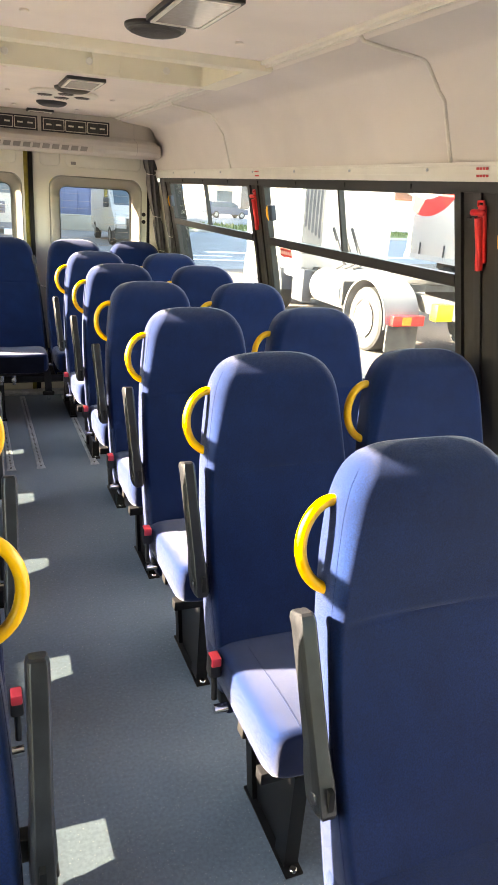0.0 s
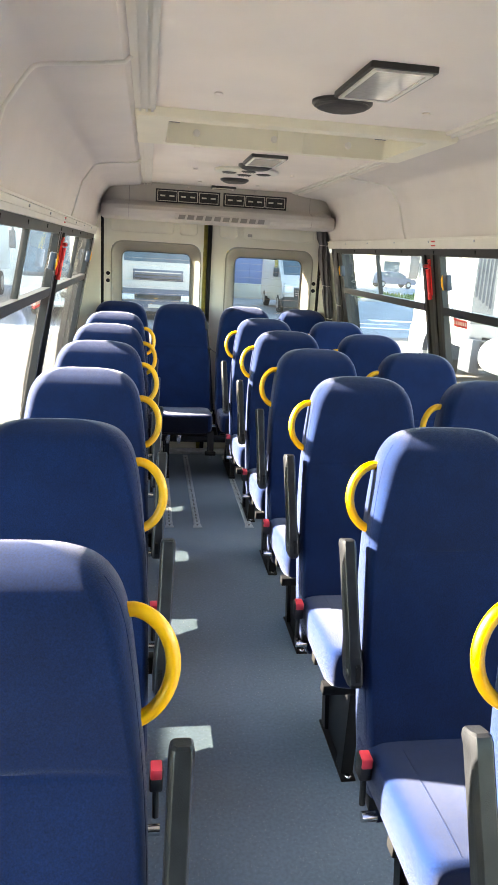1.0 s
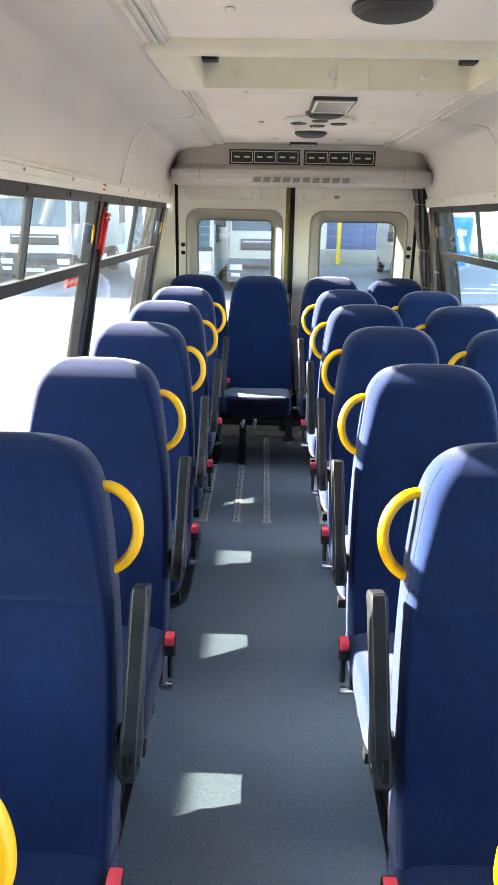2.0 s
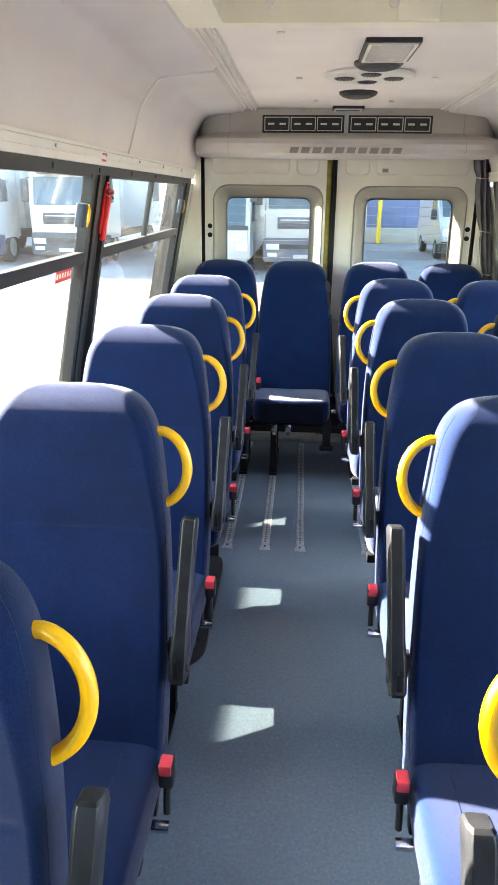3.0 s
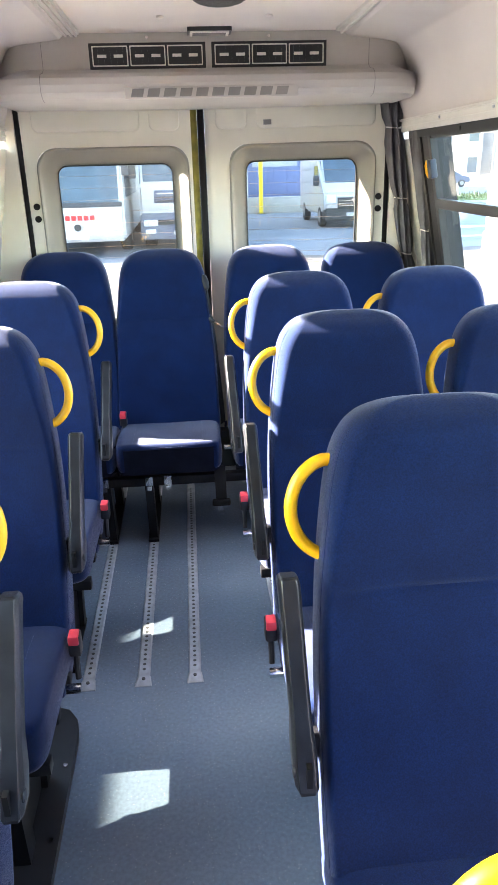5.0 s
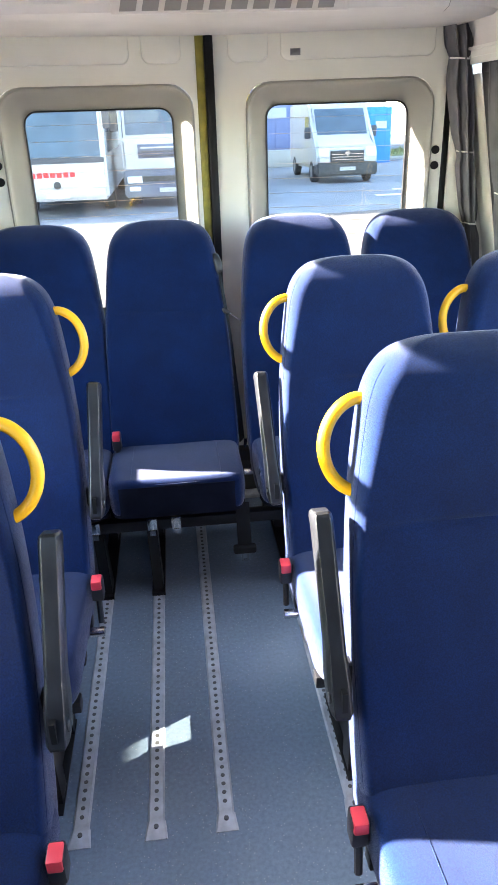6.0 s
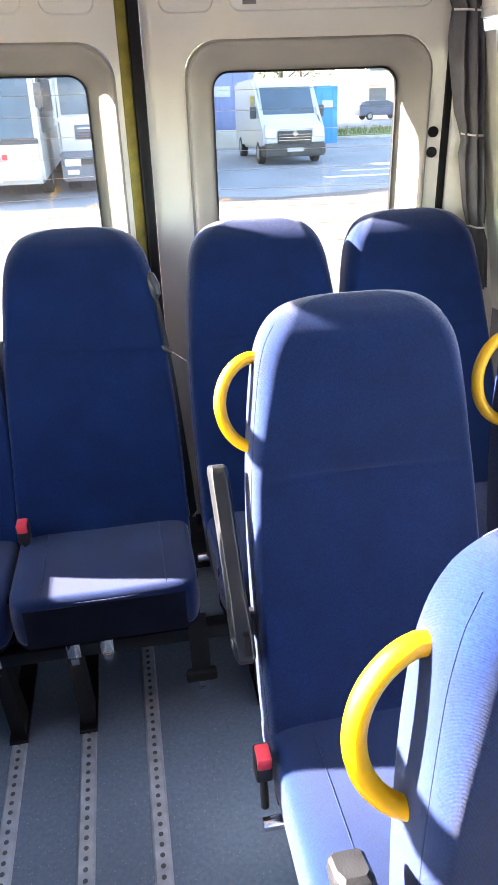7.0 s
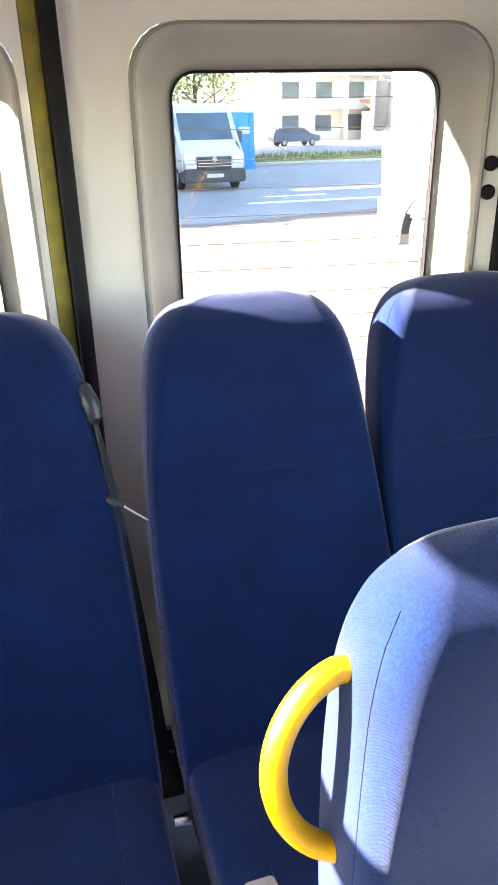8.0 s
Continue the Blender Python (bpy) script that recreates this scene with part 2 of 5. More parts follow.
def frame_ring(bm, outer, inner, axis, a, b):
    """A flat ring between two outlines of equal count, from a to b along the axis."""
    def put(p, w):
        return {"x": (w, *p), "y": (p[0], w, p[1]), "z": (*p, w)}[axis]
    rings = [[put(p, w) for p in o] for o, w in ((outer, a), (outer, b), (inner, b), (inner, a))]
    rows = [[bm.verts.new(p) for p in ring] for ring in rings]
    n = len(outer)
    for k in range(4):
        r0, r1 = rows[k], rows[(k + 1) % 4]
        for i in range(n):
            j = (i + 1) % n
            bm.faces.new((r0[i], r0[j], r1[j], r1[i]))


def link(name, bm, material, smooth=35.0):
    bmesh.ops.recalc_face_normals(bm, faces=bm.faces)
    me = bpy.data.meshes.new(name)
    bm.to_mesh(me)
    bm.free()
    me.materials.append(material)
    if smooth:
        me.shade_smooth()
        me.set_sharp_from_angle(angle=radians(smooth))
    return new(name, me)


def part(name, bm, material, parent, label="", smooth=35.0):
    """One mesh under a thing or under a part."""
    ob = link(name, bm, material, smooth)
    ob.parent = parent
    if label:
        ob["label"] = label
    return ob


def thing(name, label, category, group="", at=(0, 0, 0)):
    ob = new(name)
    ob.empty_display_size = 0.1
    ob.location = at
    return tagged(ob, label, category, group)


def setting(name, bm, material, label="", smooth=35.0):
    return tagged(link(name, bm, material, smooth), label, "", "", "structure")


def boxed(name, dims, material, parent, label="", bevel=0.0):
    bm = bmesh.new()
    box(bm, *dims, bevel=bevel)
    return part(name, bm, material, parent, label)

# ---- the body of the bus ----
XC = 0.222                      # middle line
FRONT, REAR = -2.75, 4.95       # ends of the saloon
CEIL = 2.10


def wall_x(side, z):
    """Inner face of a side wall: leans inwards above the seats. side -1 left, 1 right."""
    half = 0.915 + 0.20 * max(0.0, 1.70 - max(z, 0.85))
    return XC + side * (half if z <= 1.70 else half - 0.02 * (z - 1.70))


PILLARS = [(-2.75, -2.60), (-0.95, -0.78), (0.80, 0.96), (2.585, 2.76), (4.42, 4.95)]
SILLS = {-1: 0.77, 1: 0.90}
BAR0, BAR1, HEAD0, HEAD1, RAIL1 = 1.408, 1.447, 1.695, 1.725, 1.778


def slab(bm, side, y0, y1, z0, z1, t0, t1, steps=1):
    """A piece of a leaning side wall from t0 to t1 metres inside (-) or outside (+) of its inner face."""
    rings = []
    for k in range(steps + 1):
        z = z0 + (z1 - z0) * k / steps
        xa, xb = wall_x(side, z) + side * t0, wall_x(side, z) + side * t1
        rings.append([(xa, y0, z), (xb, y0, z), (xb, y1, z), (xa, y1, z)])
    loft(bm, rings)


bm = bmesh.new()
box(bm, XC - 1.10, XC + 1.10, FRONT - 0.1, REAR + 0.06, -0.12, 0.0)
floor = setting("floor", bm, M_FLOOR, "blue-grey flecked safety vinyl bus floor")

for side, sname in ((-1, "left"), (1, "right")):
    bm = bmesh.new()
    SILL = SILLS[side]
    slab(bm, side, FRONT if side < 0 else -0.97, REAR, 0.0, SILL, 0.0, 0.10, 4)
    # solid panel out of view, added to keep light off the right seats
    if side < 0:
        slab(bm, side, FRONT, -0.97, SILL, HEAD0, 0.0, 0.10, 4)
    setting("wall_" + sname, bm, M_SIDE, "grey lower side panel of the bus")
    bm = bmesh.new()
    slab(bm, side, FRONT, REAR, HEAD1, 1.97, 0.012, 0.022, 2)
    setting("wall_upper_" + sname, bm, M_TRIM, "outer skin above the side windows")
    for y0, y1 in PILLARS[:-1]:
        bm = bmesh.new()
        slab(bm, side, y0, y1, SILL, HEAD0, 0.0, 0.03, 4)
        setting("window_pillar_" + sname, bm, M_PILLAR, "dark grey covered pillar between bus windows")
        if y0 > -2:
            bm = bmesh.new()
            slab(bm, side, y0 + 0.07, y0 + 0.105, SILL, HEAD0, -0.008, 0.0, 4)
            setting("pillar_strip_" + sname, bm, M_FRAME, "raised dark strip on a window pillar")
    bm = bmesh.new()
    slab(bm, side, 4.72, REAR, SILL, HEAD0, 0.0, 0.09, 4)
    setting("rear_pillar_" + sname, bm, M_DOOR, "cream painted rear corner pillar")
    bm = bmesh.new()
    slab(bm, side, PILLARS[-1][0], 4.70, SILL, HEAD0, -0.003, 0.09, 4)
    slab(bm, side, 4.52, 4.555, SILL, HEAD0, -0.012, -0.003, 4)
    setting("rear_pillar_cover_" + sname, bm, M_PILLAR, "dark grey cover beside the last side window")
    bm = bmesh.new()
    slab(bm, side, FRONT, 4.70, HEAD0, HEAD1, -0.006, 0.018, 1)
    setting("header_strip_" + sname, bm, M_FRAME, "black strip along the top of the side windows")
    bm = bmesh.new()
    slab(bm, side, FRONT, 4.78, HEAD1, RAIL1, -0.016, 0.010, 1)
    slab(bm, side, FRONT, 4.78, RAIL1 - 0.009, RAIL1, -0.026, -0.016, 1)
    slab(bm, side, FRONT, 4.78, HEAD1 + 0.021, HEAD1 + 0.027, -0.021, -0.016, 1)
    setting("trim_rail_" + sname, bm, M_TRIM, "off-white ribbed rail above the side windows")

# the glazing of the sides: sliding panes over a fixed pane, in dark frames
gaps = [(a[1], b[0]) for a, b in zip(PILLARS, PILLARS[1:])]
for side, sname in ((-1, "left"), (1, "right")):
    for k, (y0, y1) in enumerate(gaps):
        if k == 0 and side < 0:
            continue
        SILL = SILLS[side] if k else 0.08       # unseen front gap glazed low, added to light the left seats
        win = tagged(new("window_" + sname + "_" + str(k + 1)), "dark-framed bus window with sliding upper panes", "window", "side windows", "structure")
        fr = 0.032

        def frame_bar(name, a, b, z0, z1, t0=-0.012, t1=0.020):
            b_ = bmesh.new()
            slab(b_, side, a, b, z0, z1, t0, t1, 1)
            return part(name, b_, M_FRAME, win)
        frame_bar("frame_side", y0, y0 + fr, SILL, HEAD0)
        frame_bar("frame_side", y1 - fr, y1, SILL, HEAD0)
        frame_bar("frame_bottom", y0 + fr, y1 - fr, SILL, SILL + 0.03)
        frame_bar("frame_top", y0 + fr, y1 - fr, HEAD0 - 0.008, HEAD0, -0.008, 0.018)
        frame_bar("cross_bar", y0 + fr, y1 - fr, BAR0, BAR1, -0.016, 0.022)
        ym = (y0 + y1) / 2
        frame_bar("divider", ym - 0.007, ym + 0.007, BAR1, HEAD0 - 0.008, -0.004, 0.02)
        for a, b, z0, z1, t in ((y0 + fr, y1 - fr, SILL + 0.03, BAR0, 0.018), (y0 + fr, ym, BAR1, HEAD0 - 0.008, 0.010), (ym, y1 - fr, BAR1, HEAD0 - 0.008, 0.016)):
            b_ = bmesh.new()
            slab(b_, side, a, b, z0, z1, t, t + 0.004, 1)
            g = part("pane", b_, M_GLASS, win, "clear tinted glass")
            g.visible_shadow = False

# coves between the windows and the ceiling
def cove_profile(side):
    """Points from the trim rail up to the edge of the ceiling, with the fold half way."""
    out = [(wall_x(side, RAIL1), RAIL1)]
    for half, z in ((0.902, 1.810), (0.880, 1.880), (0.858, 1.950), (0.853, 1.966), (0.845, 1.978), (0.828, 2.002), (0.810, 2.026), (0.795, 2.044), (0.784, 2.052), (0.764, 2.057), (0.72, 2.062), (0.64, 2.070), (0.575, 2.078), (0.552, CEIL)):
        out.append((XC + side * half, z))
    return out


for side, sname in ((-1, "left"), (1, "right")):
    prof = cove_profile(side)
    bm = bmesh.new()
    inner = [(x, z) for x, z in prof]
    outer = [(x + side * 0.05, z + 0.05) for x, z in prof]
    prism(bm, inner + outer[::-1], "y", FRONT, 4.93)
    setting("ceiling_cove_" + sname, bm, M_COVE, "curved cloth-covered panel between windows and ceiling")
    # joint strips with a kink, where two panels meet
    for yj in (-0.85, 1.06, 3.10):
        bm = bmesh.new()
        jog = [yj - 0.020 * min(1.0, max(0.0, (1.972 - z) / 0.020)) for x, z in prof]
        tube(bm, [(x - side * 0.002, j, z - 0.002) for (x, z), j in zip(prof, jog)], 0.0065, 8)
        setting("cove_joint_" + sname, bm, M_TRIM, "off-white joint strip between two cove panels")
        # thin grey line laid in as the strip's shadow
        bm = bmesh.new()
        tube(bm, [(x, j + 0.0075, z) for (x, z), j in zip(prof, jog)], 0.0022, 6)
        setting("cove_joint_gap_" + sname, bm, M_DUCT, "grey line for the shadow beside a joint strip of the cove")
    # ribbed profile along the ceiling's edge
    bm = bmesh.new()
    e = XC + side * 0.548
    wide = 0.055 if side < 0 else 0.030
    lo, hi = sorted((e + side * 0.012, e - side * wide))
    box(bm, lo, hi, FRONT, 4.46, CEIL - 0.012, CEIL + 0.02, 0.002)
    for o in (0.000, 0.022, 0.040) if side < 0 else (0.004,):
        a, b = sorted((e - side * o, e - side * (o + 0.008)))
        box(bm, a, b, FRONT, 4.46, CEIL - 0.020, CEIL - 0.008)
    setting("ceiling_rail_" + sname, bm, M_TRIM, "white ribbed profile along the edge of the ceiling")

# ceiling with the well of the roof hatch cut out
HX0, HX1, HY0, HY1 = -0.226, 0.700, 1.772, 2.275
bm = bmesh.new()
for x0, x1, y0, y1 in ((XC - 0.56, XC + 0.56, FRONT, HY0 - 0.008), (XC - 0.56, XC + 0.56, HY1 + 0.01, 4.93), (XC - 0.56, HX0 - 0.01, HY0 - 0.008, HY1 + 0.01), (HX1 + 0.01, XC + 0.56, HY0 - 0.008, HY1 + 0.01)):
    box(bm, x0, x1, y0, y1, CEIL, CEIL + 0.04)
setting("ceiling", bm, M_CEIL, "pale cloth-covered bus ceiling")
bm = bmesh.new()
box(bm, XC - 0.96, XC + 0.96, FRONT - 0.1, REAR + 0.06, CEIL + 0.11, CEIL + 0.15)
setting("roof", bm, M_TRIM, "white outer roof of the bus")

# roof hatch
hatch = thing("roof_hatch", "cream moulded roof hatch with a deep well", "roof hatch", at=(0, 0, CEIL))
bm = bmesh.new()
outer, inner = rrect(-0.340, 0.795, 1.705, 2.350, 0.02), rrect(HX0, HX1, HY0, HY1, 0.012)
lip = rrect(-0.336, 0.791, 1.709, 2.346, 0.02)
rings = [[(x, y, z) for x, y in o] for o, z in ((outer, 0.0), (outer, -0.022), (lip, -0.030), (inner, -0.032), (inner, 0.0))]
loft(bm, rings, True, False)
part("flange", bm, M_CREAM, hatch)
bm = bmesh.new()
frame_ring(bm, rrect(HX0 - 0.006, HX1 + 0.006, HY0 - 0.006, HY1 + 0.006, 0.012), inner, "z", 0.0, 0.078)
part("well", bm, M_CREAM, hatch)
boxed("lid", (HX0 - 0.004, HX1 + 0.004, HY0 - 0.004, HY1 + 0.004, 0.078, 0.090), M_TRIM, hatch)
boxed("rear_moulding", (0.235, 0.345, HY1 - 0.010, HY1, -0.030, 0.060), M_CREAM, hatch, "", 0.004)
for hx in (-0.10, XC, 0.54):
    bm = bmesh.new()
    disc(bm, (hx, HY1 - 0.010, 0.012), 0.014, 0.012, 14, "y", 0.003)
    part("stud", bm, M_TRIM, hatch)
for hx in (HX0 + 0.03, HX1 - 0.03):
    bm = bmesh.new()
    box(bm, hx - 0.028, hx + 0.028, HY1 - 0.09, HY1 - 0.03, 0.040, 0.077, 0.006)
    part("latch", bm, M_BLACKP, hatch, "black hatch latch")

# front end behind the camera, unseen: a plain dark wall added against light
bm = bmesh.new()
box(bm, XC - 1.09, XC + 1.09, FRONT - 0.08, FRONT, 0.0, CEIL + 0.11)
setting("wall_front", bm, M_PILLAR, "dark wall added out of view to close the saloon's front")

# ---- rear doors ----
def splay(d):
    """Each rear door stands a little aslant: its hinge side lies nearer the seats."""
    for ob in d.children:
        for v in ob.data.vertices:
            v.co.x = XC + (v.co.x - XC) * 1.02
            v.co.z *= 1.0145
            v.co.y += 0.02 - 0.137 * abs(v.co.x - XC)


def rear_door(k, x0, x1, wx0, wx1):
    WZ0, WZ1 = 0.87, 1.594
    d = tagged(new("door_" + str(k)), "closed cream painted rear door with a window", "door", "rear doors", "structure")
    d.location = (0, REAR, 0)
    bm = bmesh.new()
    hole = rrect(wx0 - 0.082, wx1 + 0.082, WZ0 - 0.08, WZ1 + 0.078, 0.085, 6)
    frame_ring(bm, rrect(x0, x1, 0.0, 1.95, 0.003, 6), hole, "y", 0.0, 0.09)
    part("door_panel", bm, M_DOOR, d)
    # sloping reveal round the glass, its shade put into the colour
    bm = bmesh.new()
    steps = ((0.083, -0.002, 0.092), (0.081, -0.009, 0.091), (0.076, -0.012, 0.089), (0.071, -0.009, 0.086), (0.067, 0.000, 0.083), (0.060, 0.009, 0.078), (0.045, 0.019, 0.070), (0.028, 0.029, 0.060), (0.012, 0.040, 0.052), (0.0, 0.051, 0.045))
    rings = [[(x, yy, z) for x, z in rrect(wx0 - o, wx1 + o, WZ0 - o, WZ1 + o * 0.95, r, 6)] for o, yy, r in steps]
    loft(bm, rings, True, False)
    part("window_reveal", bm, M_REVEAL_SHADE, d, "moulded window surround with its recess shade painted in")
    bm = bmesh.new()
    frame_ring(bm, rrect(wx0 - 0.001, wx1 + 0.001, WZ0 - 0.001, WZ1 + 0.003, 0.046), rrect(wx0 + 0.0008, wx1 - 0.0008, WZ0 + 0.0008, WZ1 - 0.002, 0.044), "y", 0.040, 0.056)
    part("window_gasket", bm, M_RUBBER, d)
    bm = bmesh.new()
    prism(bm, rrect(wx0, wx1, WZ0, WZ1, 0.045), "y", 0.050, 0.054)
    g = part("pane", bm, M_GLASSR, d, "clear rear glass")
    g.visible_shadow = False
    # pressed fields above the window
    xm = x0 + (x1 - x0) * (0.72 if k == 1 else 0.26)
    for a, b in ((x0 + 0.05, xm - 0.02), (xm + 0.02, x1 - 0.05)):
        bm = bmesh.new()
        rings = [[(x, yy, z) for x, z in rrect(a + o, b - o, 1.735 + o, 1.93 - o, 0.03)] for o, yy in ((0.0, 0.002), (0.004, -0.007), (0.012, -0.010))]
        loft(bm, rings, True, True)
        part("pressed_field", bm, M_DOOR, d)
    for j, z in enumerate((1.423, 1.368)):
        dx = -0.577 if k == 1 else 1.027
        bm = bmesh.new()
        disc(bm, (dx, -0.004, z), 0.015, 0.008, 16, "y", 0.002)
        part("plug", bm, M_RUBBER, d, "black rubber plug")
    return d


door_l = rear_door(1, -0.608, 0.150, -0.474, 0.052)
door_r = rear_door(2, 0.215, 1.052, 0.408, 0.929)
boxed("latch_plate", (0.488, 0.524, -0.014, -0.010, 1.752, 1.774), M_BADGE, door_r, "small grey plate")
bm = bmesh.new()
box(bm, 0.149, 0.180, REAR + 0.010, REAR + 0.05, 0.0, 1.978, 0.004)
setting("door_seal_yellow", bm, M_YSTRIP, "dull yellow strip between the rear doors")
bm = bmesh.new()
box(bm, 0.181, 0.2135, REAR - 0.006, REAR + 0.05, 0.0, 1.978, 0.006)
setting("door_seal", bm, M_RUBBER, "black rubber seal between the rear doors")
bm = bmesh.new()
for a, b in ((-0.647, -0.626), (1.070, 1.091)):
    box(bm, a, b, REAR - 0.103, REAR + 0.0, 0.0, 1.978, 0.004)
setting("door_seal_outer", bm, M_RUBBER, "black rubber seal round the rear doors")
bm = bmesh.new()
for a, b in ((XC - 1.10, -0.648), (1.092, XC + 1.10)):
    box(bm, a, b, REAR - 0.111, REAR + 0.09, 0.0, 1.978, 0.004)
box(bm, XC - 1.10, XC + 1.10, REAR, REAR + 0.09, 1.980, CEIL + 0.11)
setting("wall_rear", bm, M_DOOR, "cream painted rear frame round the doors")

# ---- air duct over the rear doors ----
duct = thing("air_duct", "grey moulded air duct with black louvres over the rear doors", "air duct", at=(XC + 0.006, 4.40, 1.850))
bm = bmesh.new()
prof = [(0.55, 0.249), (0.100, 0.249), (0.088, 0.215), (0.084, 0.122), (0.060, 0.108), (0.000, 0.097), (-0.022, 0.082), (-0.031, 0.057), (-0.028, 0.030), (-0.010, 0.009), (0.03, 0.0), (0.55, 0.0)]
rings = []
for u in [-1 + 2 * k / 60 for k in range(61)]:
    e = max(0.0, (abs(u) - 0.83) / 0.17)
    push = 0.10 * e ** 2.2
    ring = []
    for (y, z) in prof:
        zz = z if z < 0.09 else 0.09 + (z - 0.09) * (1 - 0.62 * e ** 1.6)
        ring.append((0.852 * u, min(0.55, y + push), zz))
    rings.append(ring)
loft(bm, rings)
part("duct_body", bm, M_DUCT, duct, "", 22)
for jx in (-0.655, 0.655):
    bm = bmesh.new()
    tube(bm, [(jx, y - 0.0004, z) for y, z in prof[1:-1]], 0.0012, 6)
    part("joint", bm, M_BADGE, duct)
LZ, LH, LY = 0.119, 0.092, 0.078
for c0, c1 in ((-0.470, -0.010), (0.014, 0.478)):
    boxed("louvre_panel", (c0, c1, LY, LY + 0.03, LZ, LZ + LH), M_BLACKP, duct, "black louvre panel")
    w = (c1 - c0 - 0.016) / 3
    for j in range(3):
        a = c0 + 0.008 + j * w
        bm = bmesh.new()
        frame_ring(bm, rrect(a + 0.004, a + w - 0.004, LZ + 0.010, LZ + LH - 0.010, 0.003, 2), rrect(a + 0.008, a + w - 0.008, LZ + 0.014, LZ + LH - 0.014, 0.003, 2), "y", LY - 0.006, LY + 0.001)
        lv = part("louvre_frame", bm, M_TRIM, duct, "thin white louvre frame")
        for s0, s1 in ((0.16, 0.40), (0.60, 0.84)):
            boxed("louvre_tab", (a + s0 * w, a + s1 * w, LY - 0.008, LY + 0.002, LZ + 0.041, LZ + 0.051), M_TRIM, duct)
        for v in range(5):
            vx = a + 0.012 + (w - 0.024) * (v + 0.5) / 5
            boxed("louvre_vane", (vx - 0.0015, vx + 0.0015, LY - 0.003, LY + 0.003, LZ + 0.016, LZ + LH - 0.016), M_BLACKP, duct)
# raised lettering of the maker: plain bars
boxed("badge_plate", (-0.335, 0.345, -0.0335, -0.004, 0.002, 0.044), M_DUCT, duct, "", 0.003)
for j in range(10):
    a = -0.312 + j * 0.063
    bm = bmesh.new()
    prism(bm, [(a, 0.008), (a + 0.046, 0.008), (a + 0.054, 0.038), (a + 0.008, 0.038)], "y", -0.038, -0.033)
    part("badge_bar", bm, M_BADGE, duct)
for sx in (-0.62, -0.24, 0.245, 0.62):
    bm = bmesh.new()
    disc(bm, (sx, 0.088, 0.230), 0.006, 0.008, 10, "y")
    part("screw", bm, M_CHROME, duct)

# ---- things on the ceiling ----
def ceiling_lamp(x0, x1, y0, y1):
    o = thing("ceiling_lamp", "switched-off rectangular ceiling lamp with a dark frame", "ceiling lamp", "ceiling lamps", ((x0 + x1) / 2, (y0 + y1) / 2, CEIL))
    w, d = (x1 - x0) / 2, (y1 - y0) / 2
    bm = bmesh.new()
    frame_ring(bm, rrect(-w, w, -d, d, 0.006, 3), rrect(-w + 0.010, w - 0.010, -d + 0.010, d - 0.010, 0.004, 3), "z", -0.014, 0.0)
    part("frame", bm, M_BLACKP, o)
    bm = bmesh.new()
    frame_ring(bm, rrect(-w + 0.010, w - 0.010, -d + 0.010, d - 0.010, 0.004, 3), rrect(-w + 0.020, w - 0.020, -d + 0.020, d - 0.020, 0.004, 3), "z", -0.019, -0.002)
    part("bezel", bm, M_TRIM, o, "white bezel")
    boxed("diffuser", (-w + 0.020, w - 0.020, -d + 0.020, d - 0.020, -0.016, -0.003), M_LENS, o, "pale prismatic diffuser")
    return o


ceiling_lamp(0.222, 0.390, 0.925, 1.275)
ceiling_lamp(0.182, 0.356, 2.630, 2.965)
ceiling_lamp(0.148, 0.320, 4.390, 4.560)


def speaker(x, y, r=0.090):
    o = thing("ceiling_speaker", "round black loudspeaker grille on the ceiling", "loudspeaker", "ceiling speakers", (x, y, CEIL))
    bm = bmesh.new()
    rings = []
    for rr, z in ((r, 0.0), (r, -0.008), (r - 0.006, -0.014), (r - 0.012, -0.013)):
        rings.append([(rr * math.cos(k * math.tau / 40), rr * math.sin(k * math.tau / 40), z) for k in range(40)])
    loft(bm, rings, True, False)
    part("rim", bm, M_BLACKP, o)
    bm = bmesh.new()
    rings = []
    for rr, z in ((r - 0.012, -0.013), (r - 0.016, -0.020), (r * 0.6, -0.026), (r * 0.2, -0.027)):
        rings.append([(rr * math.cos(k * math.tau / 40), rr * math.sin(k * math.tau / 40), z) for k in range(40)])
    loft(bm, rings, True, True)
    part("grille", bm, M_SPK, o)


for sx, sy in ((0.276, 1.385), (0.262, 3.055), (0.246, 3.855)):
    speaker(sx, sy)

vent = thing("air_vent", "white round ceiling vent plate with four small louvres", "air vent", at=(0.252, 3.322, CEIL))
bm = bmesh.new()
disc(bm, (0, 0, -0.008), 0.180, 0.016, 48, "z", 0.006)
part("plate", bm, M_TRIM, vent)
for vx, vy in ((0, -0.090), (0, 0.100), (-0.098, 0.01), (0.098, 0.01)):
    bm = bmesh.new()
    disc(bm, (vx, vy, -0.016), 0.041, 0.006, 28, "z", 0.002)
    lv = part("louvre", bm, M_BLACKP, vent, "black round louvre")
    for j in range(-2, 3):
        h = math.sqrt(0.038 ** 2 - (0.014 * j) ** 2)
        boxed("slat", (vx + 0.014 * j - 0.0015, vx + 0.014 * j + 0.0015, vy - h, vy + h, -0.022, -0.018), M_PILLAR, vent)

